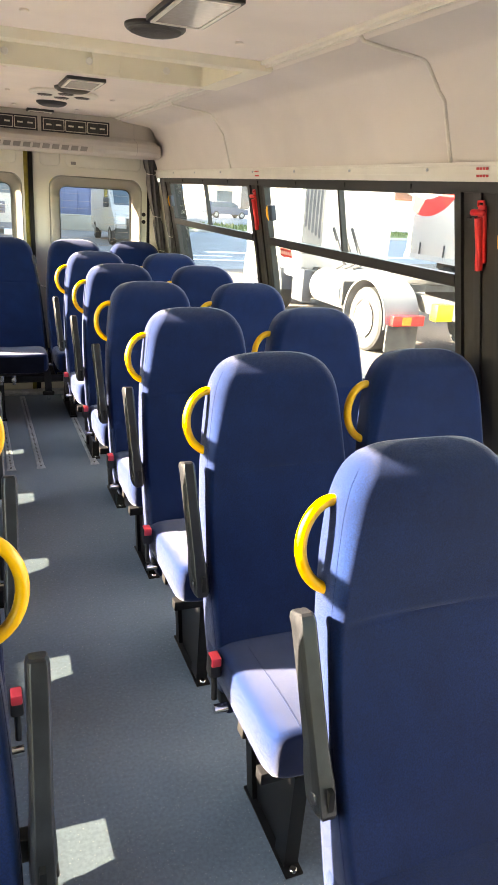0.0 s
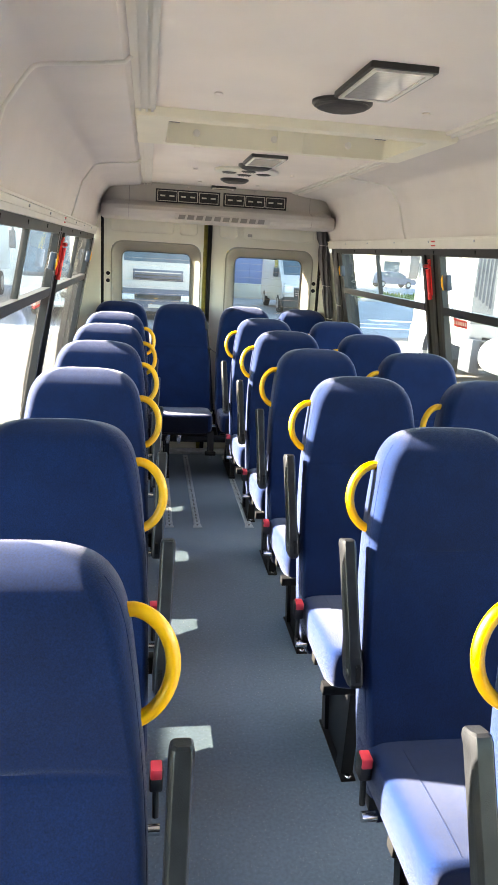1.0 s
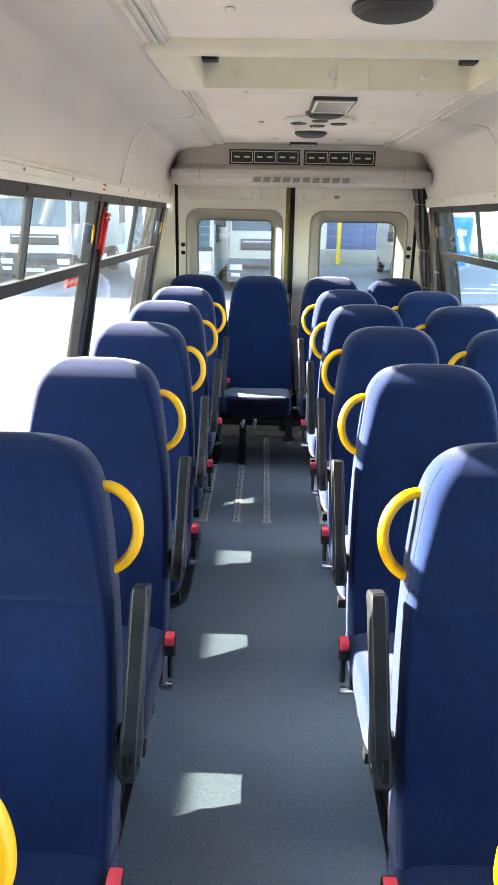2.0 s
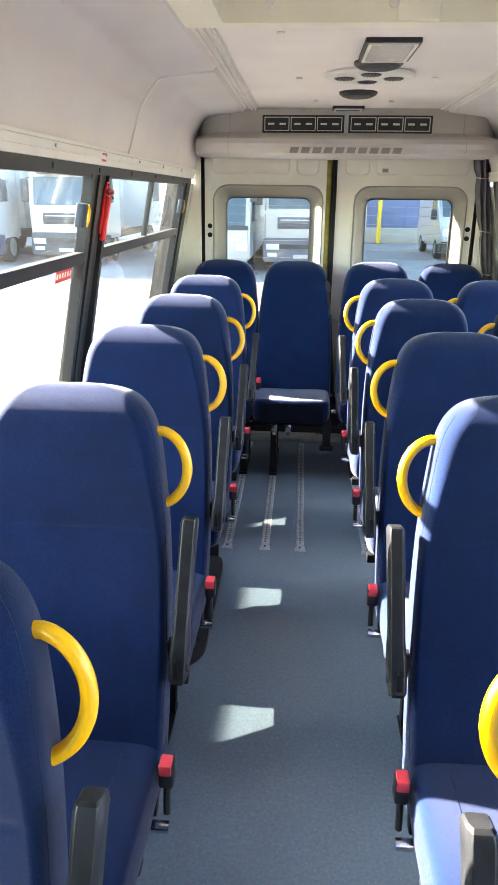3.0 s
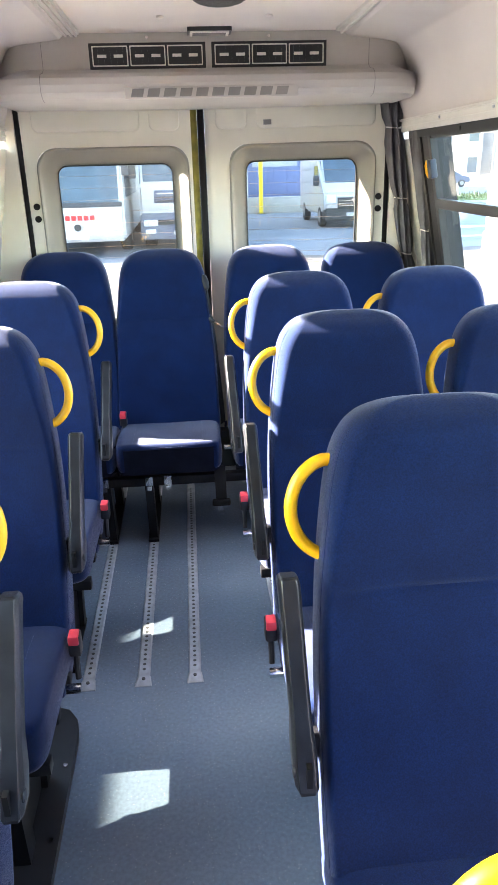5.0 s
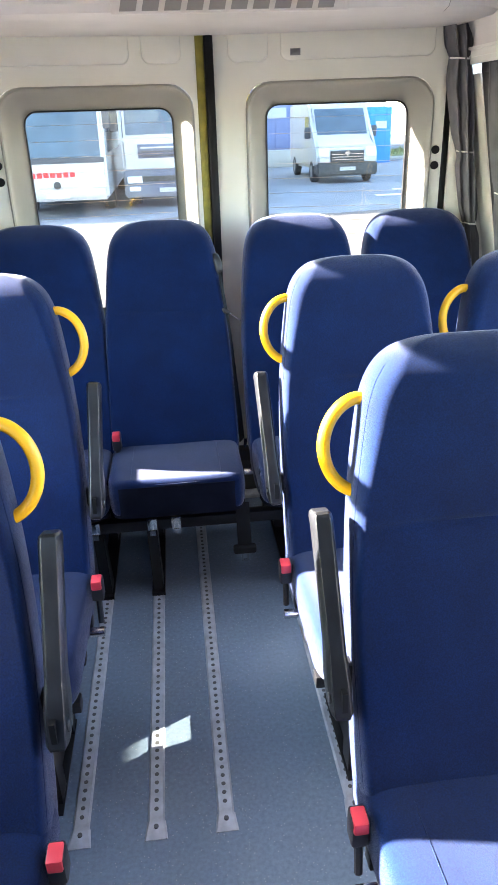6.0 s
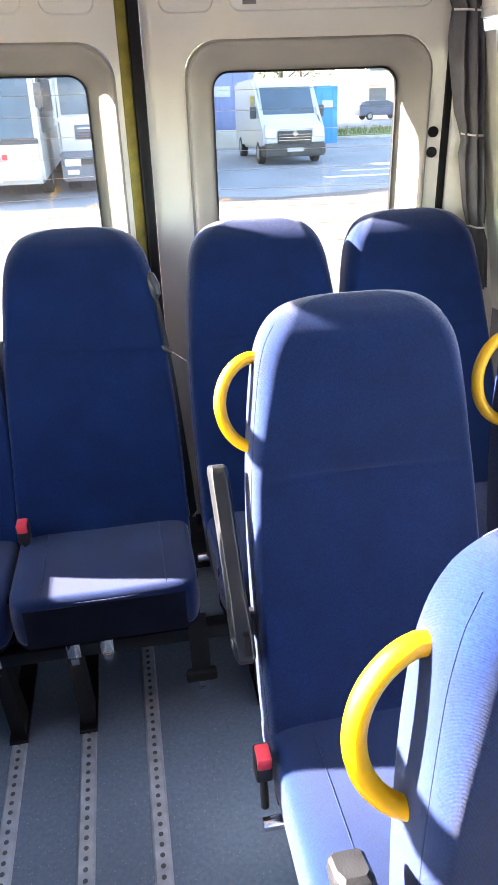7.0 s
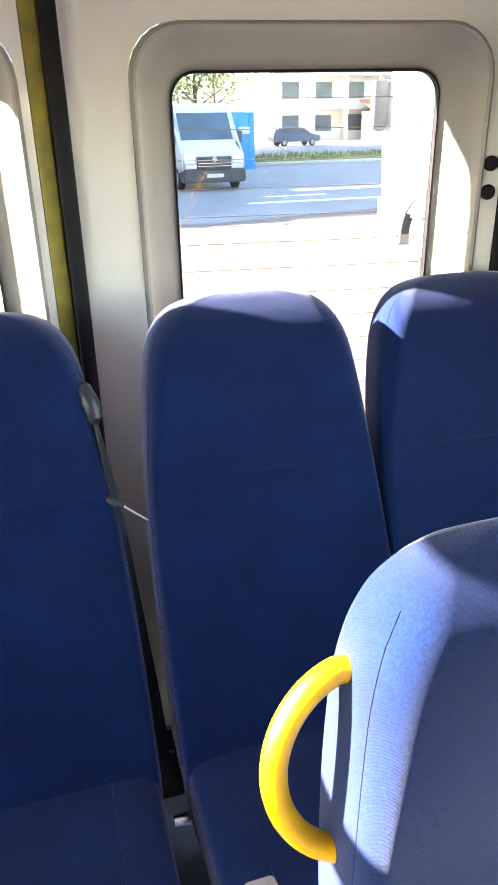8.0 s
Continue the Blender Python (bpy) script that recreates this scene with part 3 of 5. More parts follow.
for bx, by in ((-0.09, 1.42), (0.56, 1.44), (-0.08, 2.55), (0.58, 2.55), (-0.03, 3.42), (0.53, 3.42), (0.05, 4.18), (0.44, 4.18), (0.52, 0.75), (-0.05, 0.55)):
    o = tagged(link("ceiling_button", (lambda b: (disc(b, (0, 0, -0.004), 0.014, 0.008, 16, "z", 0.003), b)[1])(bmesh.new()), M_CEIL), "cloth-covered ceiling fixing button", "button", "ceiling buttons")
    o.location = (bx, by, CEIL)

# ---- seats ----
def lerp_table(tab, z):
    """A smooth curve through the points of a table, that never overshoots them."""
    if z <= tab[0][0]:
        return tab[0][1]
    for k in range(len(tab) - 1):
        (z0, v0), (z1, v1) = tab[k], tab[k + 1]
        if z <= z1:
            d = (v1 - v0) / (z1 - z0)
            ends = []
            for j in (k, k + 1):
                if 0 < j < len(tab) - 1:
                    da = (tab[j][1] - tab[j - 1][1]) / (tab[j][0] - tab[j - 1][0])
                    db = (tab[j + 1][1] - tab[j][1]) / (tab[j + 1][0] - tab[j][0])
                    ends.append(0.0 if da * db <= 0 else 2 * da * db / (da + db))
                else:
                    ends.append(d)
            h, t = z1 - z0, (z - z0) / (z1 - z0)
            return v0 * (1 + 2 * t) * (1 - t) ** 2 + ends[0] * h * t * (1 - t) ** 2 + v1 * t * t * (3 - 2 * t) + ends[1] * h * t * t * (t - 1)
    return tab[-1][1]


SEAM = 0.915
HALF = [(0.27, 0.212), (0.32, 0.226), (0.40, 0.235), (0.50, 0.2385), (0.62, 0.2385), (0.75, 0.236), (0.88, 0.229), (0.98, 0.219), (1.06, 0.209), (1.11, 0.201), (1.15, 0.189), (1.178, 0.172), (1.198, 0.150), (1.210, 0.124), (1.218, 0.090), (1.222, 0.050)]
FACE = [(0.27, -0.300), (0.36, -0.300), (0.45, -0.287), (0.55, -0.245), (0.70, -0.174), (0.86, -0.118), (0.95, -0.094), (1.05, -0.076), (1.10, -0.066), (1.14, -0.057), (1.170, -0.046), (1.192, -0.029), (1.207, -0.010), (1.217, 0.006), (1.222, 0.018)]
BACK = [(0.27, -0.200), (0.36, -0.165), (0.45, -0.140), (0.60, -0.095), (0.86, -0.010), (1.05, 0.040), (1.12, 0.048), (1.178, 0.050), (1.200, 0.045), (1.212, 0.038), (1.218, 0.031), (1.222, 0.024)]


RING_Z = [0.272, 0.28, 0.30, 0.33, 0.36, 0.39] + [0.42 + 0.03 * k for k in range(15)] + [0.875, 0.902, 0.909, 0.915, 0.921, 0.928] + [0.95 + 0.025 * k for k in range(7)] + [1.115, 1.128, 1.14, 1.15, 1.16, 1.168, 1.176, 1.183, 1.190, 1.196, 1.201, 1.204, 1.207, 1.210, 1.213, 1.2155, 1.218, 1.220, 1.222]


def shoulder_roll(z):
    """The roll at the edge of a backrest: where it starts, its width and depth, and the front and back of the section."""
    w, f, b = lerp_table(HALF, z), lerp_table(FACE, z), lerp_table(BACK, z)
    d = b - f
    k = min(1.0, d / 0.085)
    ra = k * lerp_table([(0.27, 0.014), (0.60, 0.016), (0.88, 0.018), (0.97, 0.022), (1.04, 0.028), (1.10, 0.034), (1.22, 0.038)], z)
    rb = min(0.52 * d, k * lerp_table([(0.27, 0.040), (0.60, 0.042), (0.95, 0.046), (1.10, 0.052), (1.22, 0.052)], z))
    return w, f, b, d, k, ra, rb


def back_ring(z):
    """Cross-section of a backrest: a flat front panel that turns over firm shoulders into the sides."""
    w, f, b, d, k, ra, rb = shoulder_roll(z)
    half = [(w, f + 0.70 * d), (w - 0.001 * k, f + 0.80 * d), (w - 0.006 * k, b - 0.022 * k), (w - 0.018 * k, b - 0.008 * k), (w - 0.040 * k, b), (w * 0.60, b + 0.003 * k), (w * 0.25, b + 0.004 * k)]
    x0 = w - ra
    front = [(x0 * 0.12, f), (x0 * 0.40, f), (x0 * 0.68, f), (x0 * 0.90, f), (x0 * 0.985, f), (x0, f)]
    for q in (14, 26, 38, 50, 60, 70, 80, 90):
        front.append((x0 + ra * math.sin(radians(q)), f + rb * (1 - math.cos(radians(q)))))
    ring = half + [(-x, y) for x, y in half[::-1]] + [(-x, y) for x, y in front[::-1]] + front
    out = []
    for x, y in ring:
        if y < f + 1e-6:
            u = min(1.0, abs(x / x0))
            # the panel dishes a little, with a stitched seam across it
            y += 0.012 * (1 - u ** 2) * min(1.0, max(0.0, (1.16 - z) / 0.2))
            y += 0.004 * math.exp(-((z - SEAM) / 0.005) ** 2) * (1 - u ** 6)
        out.append((x, y, z))
    return out


def shoulder_seam(side):
    """Points of the stitched line where the side panel of a backrest meets its front."""
    pts = []
    for z in RING_Z[8:-11]:
        w, f, b, d, k_, ra, rb = shoulder_roll(z)
        pts.append((side * (w - ra + ra * math.sin(radians(60))), f + rb * (1 - math.cos(radians(60))), z))
    return pts


def seat_backrest_bm():
    bm = bmesh.new()
    zs = RING_Z
    loft(bm, [back_ring(z) for z in zs])
    return bm


def cushion_top(x, y, w=0.222):
    """Height of the cushion's top."""
    t = (y + 0.655) / 0.455
    r = max(0.0, 1 - t / 0.045)
    return 0.503 - 0.022 * (1 - math.sqrt(1 - r * r)) - 0.018 * t + 0.010 * min(1.0, abs(x) / w) ** 2 - 0.004 + 0.006 * math.exp(-((t - 0.3) / 0.25) ** 2)


def seat_cushion_bm(w=0.228, cut=0.0):
    """Cushion with a crisp front edge over an upright front and soft sides."""
    bm = bmesh.new()
    rings = []
    for t in (0, 0.004, 0.010, 0.018, 0.028, 0.040, 0.055, 0.075, 0.10, 0.13, 0.17, 0.22, 0.28, 0.36, 0.44, 0.52, 0.60, 0.70, 0.80, 0.90, 1.0):
        y = -0.655 + 0.455 * t
        r = max(0.0, 1 - t / 0.045)
        bot = 0.362 + 0.016 * (1 - math.sqrt(1 - r * r))
        q = max(0.0, 1 - t / 0.14)
        ww = w - 0.030 * (1 - math.sqrt(1 - q * q))
        top = cushion_top(0, y)
        ring = []
        n = 44
        for j in range(n):
            a = math.tau * j / n
            c, s = math.cos(a), math.sin(a)
            x = ww * math.copysign(abs(c) ** 0.34, c)
            z = (top + bot) / 2 + (top - bot) / 2 * math.copysign(abs(s) ** 0.30, s)
            if s > 0:
                z += 0.010 * (x / ww) ** 2
            # the sides bulge a little below the welt
            x *= 1 + 0.02 * math.sin(math.pi * min(1, max(0, (z - bot) / (top - bot))))
            ring.append((x, y + cut * (1 - t), z))
        rings.append(ring)
    loft(bm, rings)
    return bm


def arm_bm(s):
    """Folded-up armrest: a long faceted bar with a sloping top and a flared foot."""
    bm = bmesh.new()
    rings = []
    for z, y, w, d in ((0.600, -0.206, 0.016, 0.026), (0.604, -0.205, 0.022, 0.036), (0.612, -0.202, 0.0255, 0.042), (0.66, -0.188, 0.0265, 0.042), (0.690, -0.179, 0.0245, 0.037), (0.715, -0.172, 0.0225, 0.033), (0.80, -0.148, 0.0225, 0.032),
                       (0.93, -0.110, 0.0235, 0.031), (0.955, -0.103, 0.0235, 0.031), (0.964, -0.100, 0.0215, 0.028), (0.968, -0.098, 0.017, 0.022)):
        ring = []
        for u, v in ((1, 0.80), (1, -0.30), (0.97, -0.42), (0.74, -0.94), (0.66, -1), (-0.62, -1), (-0.72, -0.96), (-0.97, -0.68), (-1, -0.60), (-1, 0.80), (-0.8, 1), (0.8, 1)):
            yy = 0.72 * d * v
            ring.append((s * (0.274 - 0.014 * (0.97 - z) / 0.37 + 0.80 * w * u), y + 0.008 + yy + 0.055 * max(0.0, z - 0.63), z + 0.008 - 0.018 * max(0.0, (z - 0.7) / 0.27) - (0.30 * (yy + 0.02) if z > 0.94 else 0)))
        rings.append(ring)
    loft(bm, rings)
    return bm


def bus_seat(s, handle, arm, base, label, belted=True, cut=0.0, lean=0.0, wide=0.968, sag=-0.009):
    """A forward-facing seat. s: the side of its handle and armrest, -1 or 1."""
    o = thing("bus_seat", label, "bus seat", "bus seats")
    back = part("backrest", seat_backrest_bm(), M_FABRIC, o, "navy ribbed cloth backrest", 50)
    for q in (-1, 1):
        bm = bmesh.new()
        tube(bm, shoulder_seam(q), 0.0008, 6)
        part("seam", bm, M_FABRIC, back)
    for ob in (back, *back.children):
        for v in ob.data.vertices:
            v.co.x *= wide
            v.co.y -= lean * max(0.0, 1.2 - v.co.z) / 0.7
            v.co.z -= sag * min(1.0, max(0.0, (v.co.z - 0.55) / 0.5))
    cush = part("cushion", seat_cushion_bm(cut=cut), M_FABRIC, o, "navy cloth seat cushion", 50)
    if cut:
        # dark strip over the cushion's front, painted in as its shade
        bm = bmesh.new()
        arc = [(0.2315, -0.585), (0.2285, -0.605), (0.220, -0.628), (0.208, -0.645), (0.192, -0.6555), (0.170, -0.6575)]
        arc += [(-x, y) for x, y in arc[::-1]]
        inner = [(x * 0.96, y + 0.012) for x, y in arc[::-1]]
        prism(bm, [(x, y + cut) for x, y in arc + inner], "z", 0.369, 0.482)
        part("front_skirt", bm, M_FRONT_SHADE, cush, "near-black strip for the shade on the cushion front")
    for q in (-1, 1):
        bm = bmesh.new()
        tube(bm, [(q * 0.150, y + cut * (-0.2 - y) / 0.455, cushion_top(0.150, y) - 0.0014) for y in (-0.635, -0.60, -0.55, -0.50, -0.45, -0.38, -0.30)], 0.0013, 6)
        part("seam", bm, M_FABRIC, cush)
    bm = bmesh.new()
    tube(bm, [(x, -0.6535 + cut + 0.020 * (abs(x) / 0.2) ** 3, cushion_top(x, -0.65) - 0.006) for x in (-0.20, -0.17, -0.12, -0.06, 0, 0.06, 0.12, 0.17, 0.20)], 0.0018, 6)
    part("seam", bm, M_FABRIC, cush)
    boxed("shell", (-0.185, 0.185, -0.60 + cut, -0.16, 0.335, 0.372), M_BLACKP, o, "black seat pan", 0.01)
    boxed("front_bar", (-0.222, 0.222, -0.60, -0.565, 0.310, 0.345), M_STEELB, o, "black steel cross bar", 0.004)
    boxed("rear_bar", (-0.222, 0.222, -0.30, -0.265, 0.310, 0.345), M_STEELB, o, "black steel cross bar", 0.004)
    if handle:
        bm = bmesh.new()
        pts = []
        for k in range(31):
            t = k / 30
            a = radians(84 - 168 * t)
            pts.append((s * (0.194 + 0.066 * math.cos(a)), 0.004 - 0.038 * t, 1.046 + 0.083 * math.sin(a)))
        pts.insert(0, (s * 0.168, 0.006, 1.127))
        pts.append((s * 0.168, -0.034, 0.965))
        tube(bm, pts, 0.0116, 18)
        part("grab_handle", bm, M_YELLOW, o, "yellow curved grab handle")
    if arm:
        a_ = part("armrest", arm_bm(s), M_ARM, o, "scuffed dark grey folded-up armrest", 24)
        boxed("slot", (s * 0.258 - 0.005, s * 0.258 + 0.005, -0.2225, -0.19, 0.628, 0.670), M_RUBBER, a_)
        bm = bmesh.new()
        disc(bm, (s * 0.2805, -0.196, 0.643), 0.012, 0.006, 18, "x", 0.002)
        part("pivot_cap", bm, M_BLACKP, a_)
        bm = bmesh.new()
        box(bm, *sorted((s * 0.205, s * 0.255)), -0.158, -0.128, 0.625, 0.675, 0.006)
        part("hinge_bracket", bm, M_STEELB, a_)
    # buckle on a stalk
    if belted:
        bs, by, bz = (s * 0.208, -0.075, 0.07) if cut else (s * 0.252, 0.0, 0.0)
        bm = bmesh.new()
        tube(bm, [(bs, -0.33 + by, 0.36 + bz), (bs, -0.325 + by, 0.40 + bz), (bs, -0.315 + by, 0.445 + bz)], 0.008, 8)
        part("buckle_stalk", bm, M_BLACKP, o)
        bm = bmesh.new()
        box(bm, bs - 0.016, bs + 0.016, -0.335 + by, -0.295 + by, 0.430 + bz, 0.492 + bz, 0.006)
        bk = part("buckle", bm, M_BLACKP, o, "black belt buckle")
        boxed("button", (bs - 0.0135, bs + 0.0135, -0.3385 + by, -0.30 + by, 0.467 + bz, 0.4945 + bz), M_PINKRED, bk, "red release button", 0.004)
    bm = bmesh.new()
    tube(bm, [(s * 0.225, -0.36, 0.352), (s * 0.262, -0.36, 0.352)], 0.013, 12)
    part("pivot_bolt", bm, M_CHROME, o, "bright pivot bolt")
    bm = bmesh.new()
    box(bm, *sorted((s * 0.198, s * 0.222)), -0.47, -0.43, 0.335, 0.372, 0.005)
    part("lever", bm, M_RUBBER, o)
    if base:
        lx = s * 0.114
        boxed("foot_plate", (lx - 0.025, lx + 0.025, -0.625, -0.315, 0.0, 0.008), M_STEELB, o, bevel=0.002)
        bm = bmesh.new()
        prism(bm, [(-0.595, 0.008), (-0.535, 0.008), (-0.545, 0.312), (-0.605, 0.312)], "x", lx - 0.018, lx + 0.022)
        part("front_leg", bm, M_STEELB, o)
        bm = bmesh.new()
        prism(bm, [(-0.37, 0.008), (-0.325, 0.008), (-0.26, 0.312), (-0.30, 0.312)], "x", lx - 0.018, lx + 0.022)
        part("rear_leg", bm, M_STEELB, o)
        bm = bmesh.new()
        prism(bm, [(-0.535, 0.008), (-0.37, 0.008), (-0.315, 0.20), (-0.40, 0.23), (-0.535, 0.26)], "x", lx - 0.004, lx + 0.004)
        part("gusset", bm, M_STEELB, o)
        for by in (-0.612, -0.33):
            bm = bmesh.new()
            disc(bm, (lx + 0.0, by, 0.012), 0.011, 0.010, 12, "z", 0.003)
            part("bolt", bm, M_CHROME, o, "bright floor bolt")
    return o


ROWS_Y = [0.115, 0.865, 1.640, 2.395, 3.155, 3.915]
AISLE_X = [0.509, 0.510, 0.508, 0.515, 0.518, 0.509]
seat_r = bus_seat(-1, True, True, True, "navy cloth bus seat with yellow handle and raised armrest")
seat_w = bus_seat(-1, True, False, False, "navy cloth bus seat with yellow handle beside the window")
seat_l = bus_seat(1, True, True, True, "single navy cloth bus seat with yellow handle and raised armrest")
seat_g = bus_seat(-1, False, False, False, "navy cloth rear bench seat against the doors", False, -0.015, 0.09, 1.0, -0.018)
seat_c = bus_seat(-1, False, False, False, "navy cloth middle seat of the rear bench with a red buckle", True, -0.015, 0.09, 1.0, -0.018)
for k, y in enumerate(ROWS_Y):
    for src, x in ((seat_r, AISLE_X[k]), (seat_w, 1.015), (seat_l, -0.497)):
        if k == 0:
            src.location = (x, y, 0)
            continue
        seat = copy_thing(src, pose(x, y, 0))
        # the armrests of the last rows are folded further back
        back_by = (0, 0, 0, 0, 2.0, 8.0)[k]
        for p in seat.children:
            if back_by and p.name.startswith("armrest"):
                p.matrix_local = Matrix.Translation((0, -0.19, 0.63)) @ pose(0, 0, 0, -back_by) @ Matrix.Translation((0, 0.19, -0.63))
Y_G = 4.77
seat_g.location = (0.487, Y_G, 0)
seat_c.location = (-0.027, Y_G, 0)
for x in (0.952, -0.488):
    copy_thing(seat_g, pose(x, Y_G, 0))

# ---- rear bench frame, belts, floor rails ----
frame_b = thing("bench_frame", "black steel frame of the rear bench on floor rails", "seat frame", at=(0, Y_G, 0))
boxed("cross_bar", (-0.72, 1.16, -0.645, -0.605, 0.300, 0.340), M_STEELB, frame_b, bevel=0.004)
for lx in (-0.31, -0.125, 0.37, 1.02):
    bm = bmesh.new()
    prism(bm, [(-0.60, 0.012), (-0.52, 0.012), (-0.595, 0.30), (-0.64, 0.30)], "x", lx - 0.018, lx + 0.018)
    part("leg", bm, M_STEELB, frame_b)
    bm = bmesh.new()
    prism(bm, [(-0.24, 0.012), (-0.17, 0.012), (-0.27, 0.30), (-0.31, 0.30)], "x", lx - 0.018, lx + 0.018)
    part("leg", bm, M_STEELB, frame_b)
    boxed("foot", (lx - 0.024, lx + 0.024, -0.62, -0.16, 0.007, 0.020), M_STEELB, frame_b)
for cx in (-0.315, -0.122, -0.040):
    boxed("clip", (cx - 0.017, cx + 0.017, -0.649, -0.640, 0.302, 0.346), M_CHROME, frame_b, "bright steel clip", 0.003)
    boxed("clip_tail", (cx - 0.010, cx + 0.010, -0.652, -0.640, 0.282, 0.302), M_CHROME, frame_b)

# added board that stops a strip of sun under the bench
boxed("rear_board", (-0.72, 1.16, -0.150, -0.138, 0.16, 0.36), M_BLACKP, frame_b, "black board added under the bench backs to block light")

# hanging lap belt
belt = thing("lap_belt", "black lap belt hanging from the rear bench", "seat belt", at=(0.190, 4.105, 0.03))
bm = bmesh.new()
rings = []
for k in range(9):
    t = k / 8
    z = 0.345 - 0.145 * t
    y = 0.03 - 0.05 * math.sin(t * 1.6)
    rings.append([(-0.024, y, z), (0.024, y, z), (0.024, y + 0.004, z), (-0.024, y + 0.004, z)])
loft(bm, rings)
part("webbing", bm, M_RUBBER, belt)
boxed("tongue_grip", (-0.040, 0.040, -0.034, -0.006, 0.176, 0.206), M_RUBBER, belt, "", 0.008)
bm = bmesh.new()
frame_ring(bm, rrect(-0.012, 0.012, 0.140, 0.180, 0.004, 2), rrect(-0.007, 0.007, 0.148, 0.172, 0.003, 2), "y", -0.022, -0.019)
part("tongue", bm, M_CHROME, belt, "bright steel tongue")

# shoulder belt between two rear seats
sb = thing("shoulder_belt", "grey shoulder belt with black guide on the rear bench", "seat belt")
bm = bmesh.new()
tube(bm, [(0.155, Y_G - 0.035, 1.112), (0.170, Y_G - 0.060, 1.108), (0.178, Y_G - 0.075, 1.088), (0.181, Y_G - 0.082, 1.064), (0.178, Y_G - 0.08, 1.050)], [0.010, 0.016, 0.017, 0.015, 0.008], 12)
part("guide", bm, M_BLACKP, sb, "black plastic belt guide")
bm = bmesh.new()
rings = []
for x, y, z, w in ((0.180, -0.085, 1.062, 0.006), (0.188, -0.10, 1.0, 0.010), (0.197, -0.118, 0.92, 0.013), (0.205, -0.15, 0.82, 0.018), (0.213, -0.19, 0.68, 0.022), (0.222, -0.235, 0.55, 0.023), (0.228, -0.26, 0.44, 0.023)):
    y += Y_G
    rings.append([(x - w * 0.45, y - w * 0.9, z), (x + w * 0.45, y + w * 0.9, z), (x + w * 0.45 + 0.003, y + w * 0.9, z), (x - w * 0.45 + 0.003, y - w * 0.9, z)])
loft(bm, rings)
part("webbing", bm, M_BELT, sb)
bm = bmesh.new()
tube(bm, [(0.180, Y_G - 0.130, 0.928), (0.196, Y_G - 0.138, 0.920), (0.212, Y_G - 0.146, 0.912)], [0.006, 0.009, 0.006], 10)
part("toggle", bm, M_BLACKP, sb, "black toggle")
bm = bmesh.new()
tube(bm, [(0.212, Y_G - 0.146, 0.912), (0.232, Y_G - 0.158, 0.900), (0.250, Y_G - 0.168, 0.889)], 0.0026, 8)
part("cable_end", bm, M_CHROME, sb, "short steel cable")
boxed("anchor", (0.200, 0.256, Y_G - 0.335, Y_G - 0.275, 0.385, 0.425), M_BELT, sb, "", 0.006)
bm = bmesh.new()
tube(bm, [(0.236, Y_G - 0.305, 0.42), (0.240, Y_G - 0.300, 0.465)], 0.006, 8)
part("anchor_pin", bm, M_CHROME, sb)

# aluminium floor rails with holes
M_HOLE = mat("dark_rail_slot", (0.10, 0.10, 0.10), 0.7, vary=0.3, scale=60)
for rx in (-0.310, -0.125, 0.048, 0.372):
    y0, y1 = 3.245, 4.77
    fr_ = thing("floor_rail", "scuffed aluminium floor rail with a row of holes", "floor rail", "floor rails", (rx, y0, 0))
    bm = bmesh.new()
    prism(bm, [(-0.021, 0.0), (-0.016, 0.007), (0.016, 0.007), (0.021, 0.0)], "y", 0.0, y1 - y0)
    part("rail", bm, M_ALU, fr_)
    bm = bmesh.new()
    loft(bm, [[(-0.029, -0.05, 0.0), (0.029, -0.05, 0.0), (0.026, -0.05, 0.002), (-0.026, -0.05, 0.002)], [(-0.023, 0.0, 0.0), (0.023, 0.0, 0.0), (0.016, 0.0, 0.0075), (-0.016, 0.0, 0.0075)]])
    part("end_ramp", bm, M_ALU, fr_)
    bm = bmesh.new()
    disc(bm, (0, -0.018, 0.006), 0.006, 0.006, 10)
    part("screw", bm, M_HOLE, fr_)
    bm = bmesh.new()
    disc(bm, (0, 0, 0.0072), 0.0058, 0.0012, 10)
    hole = part("hole", bm, M_HOLE, fr_)
    hole.location.y = 0.03
    for k in range(1, 56):
        h = hole.copy()
        scene.collection.objects.link(h)
        h.parent, h.location = fr_, (0, 0.03 + 0.0258 * k, 0)

# low black cover over the wheel box
bm = bmesh.new()
pts = [(-0.80, 2.24), (-0.46, 2.24)] + [(-0.46 + 0.155 * math.sin(radians(a)), 2.395 - 0.155 * math.cos(radians(a))) for a in (15, 30, 45, 60, 75, 90)] + [(-0.305, 2.98)] + [(-0.385 + 0.08 * math.cos(radians(a)), 2.98 + 0.12 * math.sin(radians(a))) for a in (30, 60, 90)] + [(-0.80, 3.10)]
prism(bm, pts, "z", 0.0, 0.028)
wc = tagged(link("wheel_cover", bm, M_BLACKP), "black plastic wheel box cover screwed to the floor", "wheel cover")
for px_, py_ in ((-0.335, 2.40), (-0.325, 2.62), (-0.325, 2.86), (-0.40, 2.29)):
    bm = bmesh.new()
    disc(bm, (px_, py_, 0.030), 0.007, 0.005, 10)
    part("screw", bm, M_CHROME, wc)

# kick strip at the rear doors
bm = bmesh.new()
box(bm, XC - 0.84, XC + 0.84, 4.82, 4.935, 0.0, 0.022, 0.004)
setting("threshold", bm, M_ALU, "scuffed aluminium threshold strip at the rear doors")


